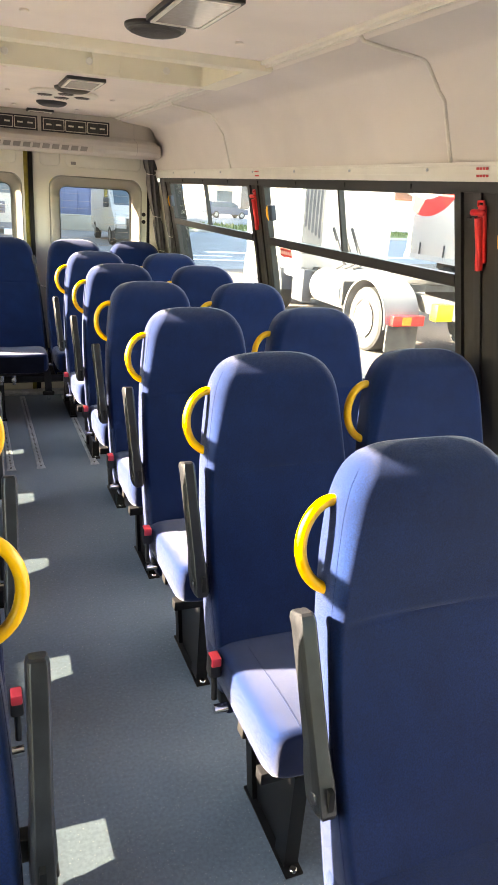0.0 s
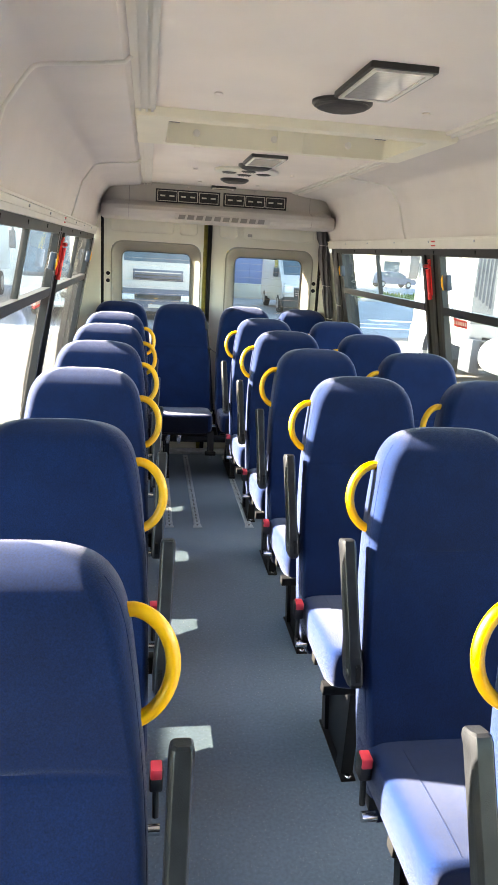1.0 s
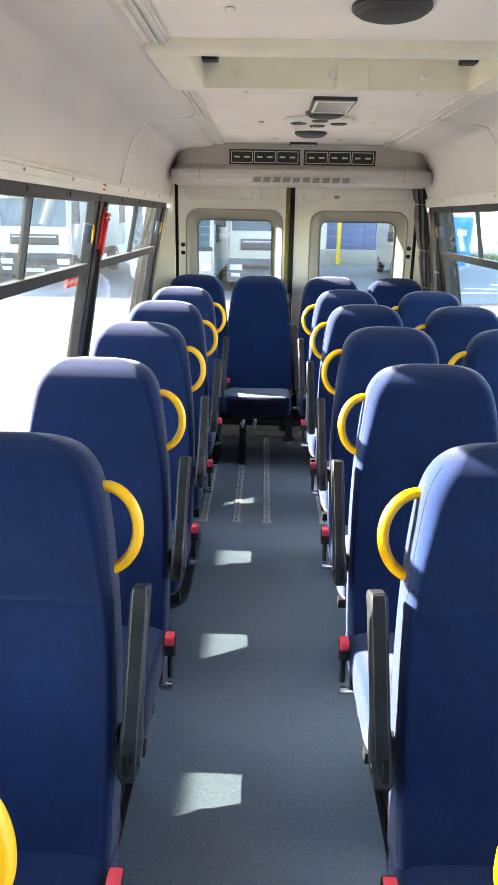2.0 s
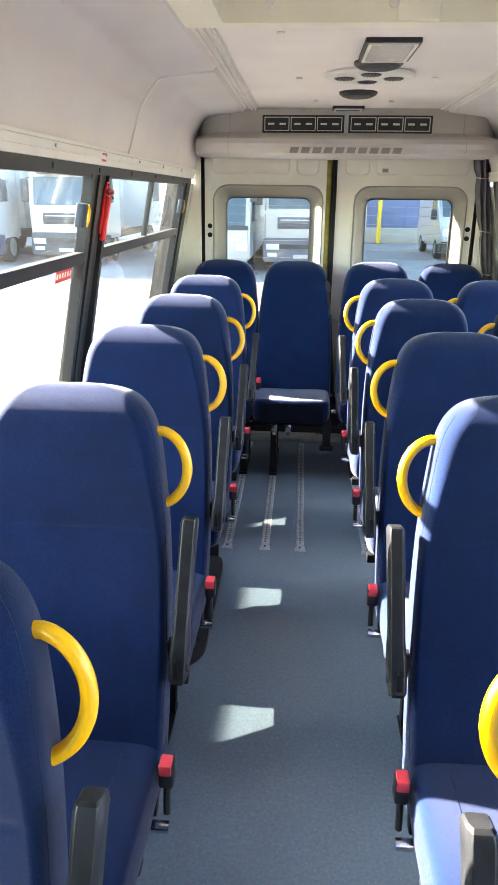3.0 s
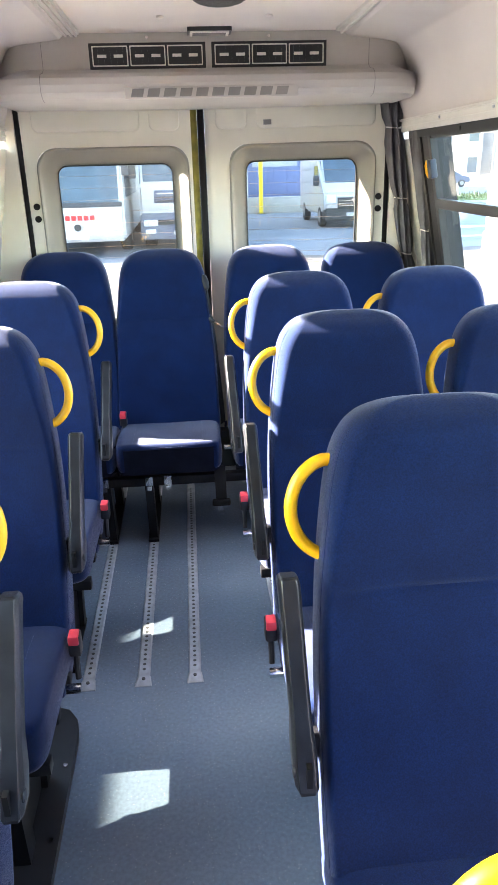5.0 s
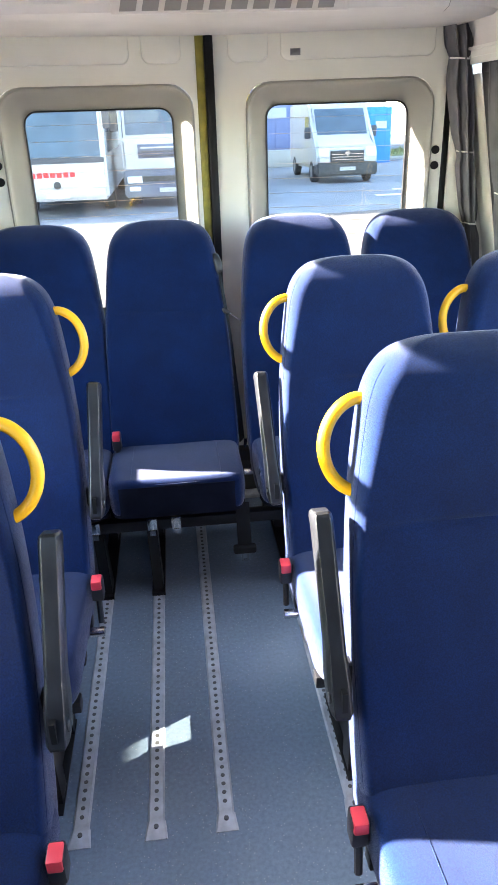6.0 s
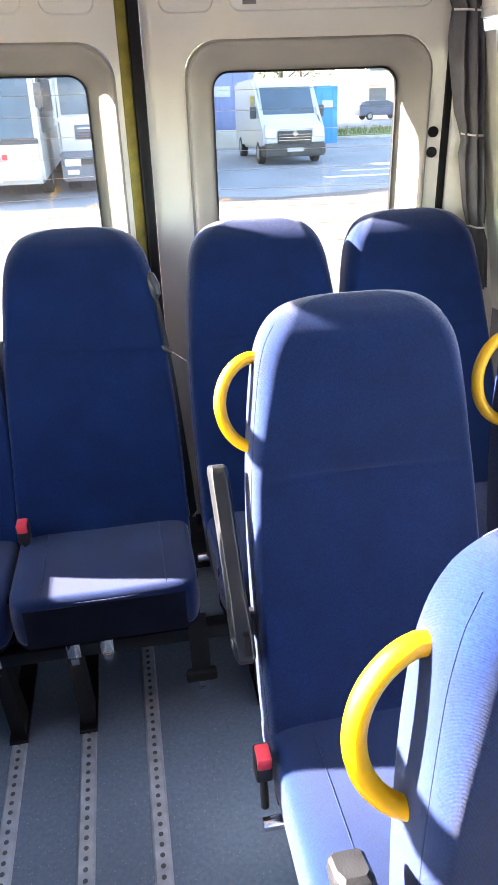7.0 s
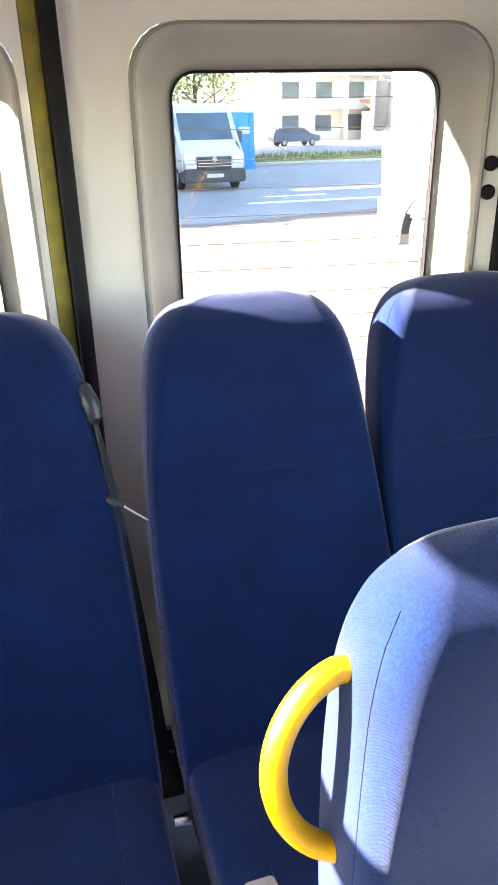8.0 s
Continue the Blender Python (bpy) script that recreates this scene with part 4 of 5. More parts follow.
# ---- curtain in the rear corner ----
def curtain(x_top, x_bot, w_top, w_bot, y, z0, z1, folds, ties):
    o = thing("curtain", "dark grey pleated curtain tied to the rear pillar", "curtain", "curtains", (0, 0, 0))
    bm = bmesh.new()
    rings = []
    for k in range(25):
        t = k / 24
        z = z1 + (z0 - z1) * t
        xc, w = x_top + (x_bot - x_top) * t, w_top + (w_bot - w_top) * t
        for tz in ties:
            w *= 1 - 0.35 * math.exp(-((z - tz) / 0.03) ** 2)
        front, back = [], []
        n = 24
        for j in range(n + 1):
            u = j / n
            d = 0.016 * math.sin(u * folds * math.tau + 5 * t) + 0.006 * math.sin(u * 17 + 9 * t)
            front.append((xc + (u - 0.5) * w, y + d - 0.03 * math.sin(math.pi * u), z))
            back.append((xc + (u - 0.5) * w, y + d - 0.03 * math.sin(math.pi * u) + 0.006, z))
        rings.append(front + back[::-1])
    loft(bm, rings)
    part("cloth", bm, M_CURTAIN, o, "", 60)
    for tz in ties:
        t = (tz - z1) / (z0 - z1)
        xc, w = x_top + (x_bot - x_top) * t, (w_top + (w_bot - w_top) * t) * 0.75
        bm = bmesh.new()
        tube(bm, [(xc - w / 2, y, tz + 0.004), (xc - w / 4, y - 0.042, tz), (xc + w / 4, y - 0.042, tz - 0.002), (xc + w / 2, y, tz + 0.006)], 0.003, 6)
        part("tie_cord", bm, M_TRIM, o, "thin pale cord")
    return o


curtain(1.075, 1.215, 0.105, 0.062, 4.81, 0.98, 1.865, 3.0, (1.745, 1.435, 1.175))
curtain(1.138, 1.245, 0.040, 0.040, 4.60, 0.98, 1.72, 1.5, (1.30,))


# ---- hammers, catches and stickers at the windows ----
def wall_pose(side, y, z):
    """At a side wall: x points into the bus, y along it, z up along the lean."""
    return Matrix.Translation((wall_x(side, z), y, z)) @ Matrix.Rotation(radians(11.3) * side * -1, 4, "Y") @ Matrix.Diagonal((-side, 1, 1, 1))


def hammer(side, y):
    o = thing("safety_hammer", "red emergency hammer in its holder on a window pillar", "safety hammer", "safety hammers")
    bm = bmesh.new()
    box(bm, 0.0, 0.012, -0.016, 0.016, -0.095, 0.075, 0.005)
    part("holder", bm, M_RED, o)
    bm = bmesh.new()
    tube(bm, [(0.018, 0, -0.115), (0.018, 0, -0.05), (0.02, 0, 0.04)], [0.012, 0.010, 0.012], 10)
    part("grip", bm, M_RED, o)
    bm = bmesh.new()
    tube(bm, [(0.022, -0.030, 0.052), (0.022, -0.024, 0.055), (0.022, 0.024, 0.055), (0.022, 0.030, 0.052)], [0.006, 0.010, 0.010, 0.006], 10)
    part("head", bm, M_RED, o)
    bm = bmesh.new()
    tube(bm, [(0.01, -0.014, 0.07), (0.01, -0.012, 0.085), (0.01, 0.012, 0.085), (0.01, 0.014, 0.07)], 0.004, 8)
    part("loop", bm, M_RED, o)
    bm = bmesh.new()
    tube(bm, [(0.022, 0.032, 0.04), (0.022, 0.044, 0.036)], [0.003, 0.006], 8)
    part("pin", bm, M_BLACKP, o)
    o.matrix_world = wall_pose(side, y, 1.59)
    return o


hammer(-1, 2.755)
hammer(1, 2.70)
hammer(1, 0.865)


M_NAVYC = mat("blue_grey_catch_plastic", (0.030, 0.040, 0.058), 0.5, vary=0.1)


def catch(side, y):
    o = thing("window_catch", "grey window catch with a yellow finger tab", "window catch", "window catches")
    bm = bmesh.new()
    box(bm, -0.002, 0.026, -0.030, 0.018, -0.038, 0.038, 0.005)
    part("body", bm, M_NAVYC, o)
    bm = bmesh.new()
    tube(bm, [(0.022, 0.018, -0.034), (0.026, 0.028, -0.015), (0.026, 0.028, 0.015), (0.022, 0.018, 0.034)], 0.006, 8)
    part("tab", bm, M_YELLOW, o, "yellow finger tab")
    o.matrix_world = wall_pose(side, y, 1.57)


for side in (-1, 1):
    for y in (0.735, 2.485, 4.41):
        catch(side, y)

M_REDTXT = mat("red_print", (0.60, 0.05, 0.05), 0.5, vary=0.05)


def sticker(side, y, z, w, h, inset):
    o = thing("window_sticker", "small red printed notice stuck on glass", "sticker", "stickers")
    bm = bmesh.new()
    box(bm, 0.0, 0.0012, -w / 2, w / 2, -h / 2, h / 2)
    part("sheet", bm, M_REDTXT, o)
    n = 6
    for k in range(n):
        a = -w / 2 + w * (k + 0.25) / n
        boxed("print_bar", (0.0012, 0.0018, a, a + w * 0.55 / n, -h * 0.2, h * 0.2), M_TRIM, o)
    o.matrix_world = wall_pose(side, y, z) @ Matrix.Translation((inset, 0, 0))


sticker(-1, 2.455, 1.378, 0.16, 0.042, -0.016)
sticker(1, 2.42, 1.378, 0.15, 0.042, -0.016)
sticker(-1, 0.66, 1.378, 0.15, 0.042, -0.016)
for side, y in ((1, 0.86), (1, 2.63), (-1, 2.66)):
    o = thing("rail_notice", "two lines of small red print on the rail", "notice", "notices")
    for k, zz in enumerate((0.008, -0.012)):
        for j in range(4):
            boxed("print_bar", (0.0215, 0.0225, -0.028 + 0.014 * j, -0.017 + 0.014 * j, zz, zz + 0.007), M_REDTXT, o)
    o.matrix_world = wall_pose(side, y, 1.753)
for side in (-1, 1):
    for k in range(9):
        o = tagged(link("rail_screw", (lambda b: (disc(b, (0.018, 0, 0), 0.005, 0.006, 8, "x"), b)[1])(bmesh.new()), M_ALU), "small screw in the trim rail", "screw", "trim screws")
        o.matrix_world = wall_pose(side, 0.1 + 0.52 * k, 1.762)
        o = tagged(link("header_slot", (lambda b: (box(b, 0.004, 0.008, -0.003, 0.003, -0.008, 0.008), b)[1])(bmesh.new()), M_RUBBER), "short black drain slot in the window header", "slot", "header slots")
        o.matrix_world = wall_pose(side, 0.3 + 0.47 * k, 1.710)
# heater wires in the rear glass
M_WIRE = mat("heater_wire", (0.25, 0.18, 0.12), 0.6, vary=0.1)
for d_, a, b in ((door_l, -0.466, 0.045), (door_r, 0.415, 0.921)):
    for k in range(13):
        boxed("heater_wire", (a, b, 0.0485, 0.0495, 0.90 + 0.054 * k, 0.9012 + 0.054 * k), M_WIRE, d_)
splay(door_l)
splay(door_r)

# ---- outside: a yard with parked lorries ----
GZ = -0.62
M_GROUND = mat("pale_concrete_yard", (0.128, 0.106, 0.092), 0.9, vary=0.10, scale=0.35, grain=0.10, grain_scale=14, bump=0.3, bump_scale=30)
M_WHITE = mat("white_vehicle_paint", (0.46, 0.46, 0.46), 0.3, vary=0.04, scale=1.5, coat=0.5)
M_TYRE = mat("tyre_rubber", (0.03, 0.03, 0.03), 0.8, vary=0.2, scale=20)
M_RIM = mat("painted_steel_rim", (0.26, 0.26, 0.255), 0.45, vary=0.15, scale=12)
M_CHASSIS = mat("dirty_dark_chassis", (0.05, 0.048, 0.045), 0.75, vary=0.4, scale=6)
M_SCREEN = mat("dark_vehicle_glass", (0.07, 0.105, 0.14), 0.06, vary=0.2, scale=2, spec=0.4)
M_GREYP = mat("grey_bumper_plastic", (0.05, 0.055, 0.065), 0.6, vary=0.15, scale=6)
M_LAMPG = mat("clear_headlamp", (0.75, 0.77, 0.80), 0.1, vary=0.1, scale=20, coat=1.0)
M_LAMPR = mat("red_tail_lamp", (0.65, 0.02, 0.02), 0.25, vary=0.1, scale=20, coat=0.6)
M_LAMPO = mat("orange_lamp", (0.80, 0.25, 0.02), 0.25, vary=0.1, scale=20, coat=0.6)
M_YBOX = mat("yellow_plastic", (0.80, 0.55, 0.02), 0.5, vary=0.08)
M_BLUE = mat("blue_sheet_metal", (0.02, 0.22, 0.62), 0.45, vary=0.1, scale=2)
M_MUDG = mat("grey_mudguard_plastic", (0.16, 0.16, 0.16), 0.5, vary=0.15, scale=4)
M_CONT = mat("blue_container_steel", (0.17, 0.20, 0.36), 0.5, vary=0.12, scale=2)
M_NAVYP = mat("blue_grey_paint", (0.06, 0.08, 0.14), 0.35, vary=0.08, coat=0.4)
M_GRASS = mat("dry_grass", (0.16, 0.18, 0.06), 0.95, vary=0.35, scale=3, grain=0.3, grain_scale=40)
M_WALLW = mat("white_render", (0.72, 0.66, 0.58), 0.9, vary=0.08, scale=1.2, bump=0.2)
M_TILE = mat("red_roof_tile", (0.40, 0.16, 0.09), 0.85, vary=0.2, scale=8)
M_LEAF = mat("leaf", (0.20, 0.22, 0.07), 0.7, vary=0.4, scale=30)
M_BARK = mat("bark", (0.12, 0.09, 0.06), 0.9, vary=0.3, scale=12, bump=0.5)
M_KERB = mat("concrete_kerb", (0.42, 0.39, 0.35), 0.9, vary=0.12, scale=4)

bm = bmesh.new()
bmesh.ops.create_grid(bm, x_segments=8, y_segments=8, size=900)
g = setting("ground", bm, M_GROUND, "pale concrete yard round the parked bus")
g.location.z = GZ

# ground beyond the shade line, tinted blue-grey as shade under the sky
M_SHADE_GROUND = mat("blue_shade_ground", (0.185, 0.195, 0.215), 0.85, vary=0.15, scale=0.6, grain=0.15, grain_scale=30, bump=0.3, bump_scale=40)
bm = bmesh.new()
bm.faces.new([bm.verts.new(p) for p in ((-200, -30, 0), (-6.2, 16.6, 0), (-3.6, 17.2, 0), (0.6, 20.6, 0), (4.0, 19.6, 0), (8.4, 20.6, 0), (12.5, 23.0, 0), (200, 60, 0), (200, 300, 0), (-200, 300, 0))])
a_ = setting("road", bm, M_SHADE_GROUND, "blue-grey ground tinted as shade beyond the concrete apron")
a_.location.z = GZ + 0.004
# pale strips painted as streaks of sun that cross the shade
M_SUN_STRIP = mat("pale_sun_strip", (0.62, 0.60, 0.56), 0.8, vary=0.2, scale=5)
for x0, x1, y0, y1 in ((6.0, 12.0, 23.0, 23.4), (8.5, 18.0, 26.0, 26.8), (7.0, 9.0, 24.6, 24.9)):
    bm = bmesh.new()
    box(bm, x0, x1, y0, y1, 0.0, 0.004)
    l_ = setting("road_marking", bm, M_SUN_STRIP, "pale strip painted as sunlight on the shaded ground")
    l_.location.z = GZ + 0.005


def wheel(parent, x, y, r, w, side):
    """A tyre with rim and nuts, its outer face towards side (-1 or 1 in x)."""
    bm = bmesh.new()
    prof = ((r * 0.60, -w / 2), (r * 0.93, -w / 2), (r, -w / 2 + 0.03), (r, w / 2 - 0.03), (r * 0.93, w / 2), (r * 0.60, w / 2))
    loft(bm, [[(o, rr * math.cos(k * math.tau / 32), rr * math.sin(k * math.tau / 32)) for k in range(32)] for rr, o in prof])
    t = part("wheel", bm, M_TYRE, parent)
    t.location = (x, y, r)
    bm = bmesh.new()
    prof = ((r * 0.60, side * w * 0.52), (r * 0.55, side * w * 0.52), (r * 0.50, side * w * 0.30), (r * 0.30, side * w * 0.22), (r * 0.24, side * w * 0.40), (r * 0.12, side * w * 0.46))
    loft(bm, [[(o, rr * math.cos(k * math.tau / 28), rr * math.sin(k * math.tau / 28)) for k in range(28)] for rr, o in prof])
    part("rim", bm, M_RIM, t)
    for k in range(8):
        a = k * math.tau / 8
        bm = bmesh.new()
        disc(bm, (side * w * 0.29, r * 0.40 * math.cos(a), r * 0.40 * math.sin(a)), r * 0.05, 0.04, 8, "x")
        part("hub_hole", bm, M_CHASSIS, t)
    return t


def solid(parent, name, outline, x0, x1, material, bevel=0.04, label=""):
    """A side outline (y, z) pushed across x, with softened edges."""
    bm = bmesh.new()
    prism(bm, outline, "x", x0, x1)
    if bevel:
        bmesh.ops.bevel(bm, geom=list(bm.edges), offset=bevel, segments=2, affect="EDGES", clamp_overlap=True)
    return part(name, bm, material, parent, label)


def lorry_cab(o, w=2.45, low=M_GREYP, badge=True):
    """A flat-fronted lorry cab with its front at y=0 facing -y, wheels on z=0."""
    h = w / 2
    solid(o, "cab", [(0.02, 0.75), (2.1, 0.75), (2.1, 3.15), (0.45, 3.2), (0.12, 2.75), (0.0, 1.75)], -h, h, M_WHITE, 0.07)
    solid(o, "windscreen", [(-0.012, 1.86), (0.02, 1.86), (0.14, 2.72), (0.108, 2.72)], -h + 0.14, h - 0.14, M_SCREEN, 0.01)
    solid(o, "bumper", [(-0.10, 0.30), (0.7, 0.30), (0.7, 0.98), (-0.05, 1.02)], -h - 0.01, h + 0.01, low, 0.05)
    boxed("grille", (-h + 0.42, h - 0.42, -0.035, 0.03, 1.28, 1.62), low, o, "", 0.02)
    for k in range(3):
        boxed("grille_bar", (-h + 0.5, h - 0.5, -0.055, 0.0, 1.32 + 0.1 * k, 1.355 + 0.1 * k), M_WHITE if k == 2 else M_CHASSIS, o)
    boxed("grille_slot", (-0.75, 0.75, -0.115, 0.0, 0.70, 0.83), M_CHASSIS, o)
    boxed("plate", (-0.30, 0.30, -0.125, -0.09, 0.42, 0.53), M_WHITE, o)
    for sx in (-1, 1):
        boxed("headlamp", (*sorted((sx * (h - 0.50), sx * (h - 0.08))), -0.12, 0.05, 0.66, 0.84), M_LAMPG, o, "", 0.03)
        boxed("foglamp", (*sorted((sx * (h - 0.42), sx * (h - 0.12))), -0.115, 0.05, 0.46, 0.58), M_LAMPG, o, "", 0.02)
        m = boxed("mirror", (*sorted((sx * (h + 0.05), sx * (h + 0.28))), 0.05, 0.22, 1.95, 2.65), M_GREYP, o, "", 0.04)
        boxed("side_window", (*sorted((sx * (h - 0.01), sx * (h + 0.012))), 0.42, 1.25, 1.95, 2.62), M_SCREEN, o, "", 0.02)
        boxed("mirror_arm", (*sorted((sx * (h - 0.02), sx * (h + 0.12))), 0.14, 0.18, 2.66, 2.70), M_GREYP, o)
    bm = bmesh.new()
    box(bm, -0.9, 0.9, -0.12, 0.25, 2.80, 2.85, 0.02)
    part("sun_visor", bm, M_SCREEN, o)


def lorry(x, y, turn, length, label, low=M_GREYP, box_mat=None):
    o = thing("lorry", label, "lorry", "parked lorries")
    lorry_cab(o, low=low)
    boxed("chassis", (-0.45, 0.45, 1.0, length, 0.62, 0.88), M_CHASSIS, o)
    for wy in (1.35, length - 1.6):
        for sx in (-1, 1):
            wheel(o, sx * 1.02, wy, 0.50, 0.34, sx)
    if box_mat:
        boxed("cargo_box", (-1.26, 1.26, 2.45, length, 1.05, 3.55), box_mat, o, "", 0.03)
    o.matrix_world = pose(x, y, GZ, 0, 0, turn)
    return o


# tractor beside the bus: its cab points to the rear
tr = thing("tractor_lorry", "white tractor lorry without trailer parked beside the bus", "lorry", "parked lorries")
lorry_cab(tr, low=M_WHITE)
boxed("chassis_rail", (-0.55, -0.42, 1.2, 7.0, 0.70, 0.95), M_CHASSIS, tr)
boxed("chassis_rail", (0.42, 0.55, 1.2, 7.0, 0.70, 0.95), M_CHASSIS, tr)
solid(tr, "side_fairing", [(2.12, 0.8), (2.75, 0.8), (2.75, 3.1), (2.12, 3.2)], 1.10, 1.20, M_WHITE, 0.03)
boxed("louvre_panel", (0.74, 1.18, 2.752, 2.78, 1.25, 3.0), M_MUDG, tr, "grey louvred panel at the back of the cab", 0.02)
for k in range(5):
    boxed("louvre_slot", (0.80 + 0.075 * k, 0.84 + 0.075 * k, 2.778, 2.79, 1.55 + 0.05 * k, 2.7), M_GREYP, tr)
bm = bmesh.new()
disc(bm, (0.84, 3.75, 0.74), 0.31, 1.1, 24, "y", 0.04)
part("fuel_tank", bm, M_ALU, tr, "bare metal fuel tank")
boxed("battery_box", (0.60, 1.00, 2.55, 2.95, 0.45, 0.95), M_CHASSIS, tr)
boxed("step_box", (0.95, 1.16, 2.45, 2.95, 0.36, 0.98), M_GREYP, tr, "grey step box", 0.03)
boxed("air_tank_bracket", (0.56, 1.10, 4.36, 4.44, 0.55, 0.95), M_CHASSIS, tr)
bm = bmesh.new()
disc(bm, (0.92, 4.62, 0.62), 0.13, 0.34, 20, "y", 0.03)
part("air_tank", bm, M_CHASSIS, tr, "dark air tank")
bm = bmesh.new()
disc(bm, (0, 5.1, 1.10), 0.55, 0.10, 28, "z", 0.02)
part("coupling_plate", bm, M_CHASSIS, tr)
boxed("coupling_base", (-0.5, 0.5, 4.6, 5.6, 0.95, 1.06), M_CHASSIS, tr)
boxed("catwalk", (-0.7, 0.7, 2.8, 4.3, 0.95, 1.0), M_ALU, tr)
for cx in (-0.2, 0.0, 0.2):
    bm = bmesh.new()
    tube(bm, [(cx + 0.3, 2.75, 1.75), (cx + 0.3, 3.1, 1.35), (cx + 0.4, 3.5, 1.15), (cx + 0.3, 3.0, 1.03)], 0.03, 8)
    part("air_hose", bm, M_CHASSIS, tr)
for sx in (-1, 1):
    wheel(tr, sx * 1.02, 1.45, 0.50, 0.34, sx)
    wheel(tr, sx * 0.98, 5.5, 0.50, 0.55, sx)
    bm = bmesh.new()
    outer = [(5.5 + 0.66 * math.cos(radians(a)), 0.5 + 0.64 * math.sin(radians(a))) for a in range(-5, 186, 10)]
    inner = [(5.5 + 0.63 * math.cos(radians(a)), 0.5 + 0.61 * math.sin(radians(a))) for a in range(185, -6, -10)]
    prism(bm, outer + inner, "x", *sorted((sx * 0.66, sx * 1.28)))
    part("mudguard", bm, M_MUDG, tr, "white rear mudguard")
    boxed("mud_flap", (*sorted((sx * 0.70, sx * 1.25)), 6.16, 6.20, 0.12, 0.52), M_CHASSIS, tr)
    boxed("tail_lamp", (*sorted((sx * 0.66, sx * 1.22)), 6.20, 6.30, 0.52, 0.68), M_LAMPR, tr, "", 0.02)
    boxed("tail_lamp_amber", (*sorted((sx * 0.90, sx * 1.06)), 6.295, 6.306, 0.54, 0.66), M_LAMPO, tr)
    # wheel arch of the cab
    bm = bmesh.new()
    outer = [(1.45 + 0.72 * math.cos(radians(a)), 0.5 + 0.70 * math.sin(radians(a))) for a in range(0, 181, 12)]
    inner = [(1.45 + 0.60 * math.cos(radians(a)), 0.5 + 0.58 * math.sin(radians(a))) for a in range(180, -1, -12)]
    prism(bm, outer + inner, "x", *sorted((sx * 1.0, sx * 1.25)))
    part("wheel_arch", bm, M_GREYP, tr)
boxed("rear_box", (0.78, 1.06, 6.95, 7.12, 0.74, 0.98), M_YBOX, tr, "yellow box at the rear", 0.02)
boxed("rear_lamp", (-0.6, -0.3, 7.0, 7.06, 0.7, 0.85), M_LAMPR, tr)
tr.matrix_world = pose(6.81, 14.36, GZ, 0, 0, 180)

# trailer behind the tractor
tl = thing("box_trailer", "white curtain-sided trailer with a red arc", "trailer")
boxed("body", (-1.27, 1.27, 0, 13.2, 1.15, 3.95), M_WHITE, tl, "", 0.03)
boxed("underframe", (-0.6, 0.6, 0.3, 12.8, 0.85, 1.15), M_CHASSIS, tl)
boxed("lower_rail", (-1.285, 1.285, -0.01, 13.21, 1.06, 1.18), M_ALU, tl)
for k in range(14):
    boxed("curtain_buckle", (-1.29, -1.275, 0.5 + 0.93 * k, 0.54 + 0.93 * k, 1.18, 1.45), M_GREYP, tl)
M_ARC = mat("red_curtain_print", (0.62, 0.03, 0.03), 0.5, vary=0.05)
bm = bmesh.new()
for r0, r1 in ((1.15, 1.52), (0.86, 0.95)):
    outer = [(12.6 + r1 * math.cos(radians(a)), 3.55 + r1 * math.sin(radians(a))) for a in range(176, 301, 6)]
    inner = [(12.6 + r0 * math.cos(radians(a)), 3.55 + r0 * math.sin(radians(a))) for a in range(296, 175, -6)]
    pts = [(min(13.16, y), min(3.9, z)) for y, z in outer + inner]
    prism(bm, pts, "x", -1.276, -1.272)
part("printed_arc", bm, M_ARC, tl, "red printed arc")
for wy in (9.0, 10.3, 11.6):
    for sx in (-1, 1):
        wheel(tl, sx * 1.05, wy, 0.50, 0.36, sx)
for sx in (-1, 1):
    boxed("landing_leg", (*sorted((sx * 0.75, sx * 0.9)), 3.0, 3.15, 0.0, 0.9), M_CHASSIS, tl)
tl.matrix_world = pose(10.9, 0.9, GZ)

# row of vehicles that face the bus from behind
lorry(0.04, 22.4, 0, 7.5, "white lorry with blue-grey bumper parked behind the bus", M_NAVYP, M_WHITE)
lorry(-7.6, 23.4, 0, 9.0, "white box lorry parked in the row", M_GREYP, M_WHITE)
lorry(-10.9, 22.6, 0, 9.0, "white box lorry parked in the row", M_NAVYP, M_WHITE)
lorry(-14.4, 21.8, 0, 9.0, "white box lorry parked in the row", M_GREYP, M_WHITE)

coach = thing("coach", "white coach with a large windscreen parked behind the bus", "coach")
solid(coach, "body", [(0.05, 0.42), (10.5, 0.42), (10.5, 3.2), (0.55, 3.25), (0.25, 3.0), (0.0, 1.35), (-0.02, 0.8)], -1.25, 1.25, M_WHITE, 0.08)
solid(coach, "windscreen", [(-0.008, 1.42), (0.04, 1.42), (0.275, 2.92), (0.228, 2.92)], -1.12, 1.12, M_SCREEN, 0.01)
boxed("lower_band", (-1.2, 1.2, -0.03, 0.05, 1.30, 1.42), M_GREYP, coach)
boxed("plate", (-0.28, 0.28, -0.05, 0.0, 0.50, 0.61), M_LAMPG, coach)
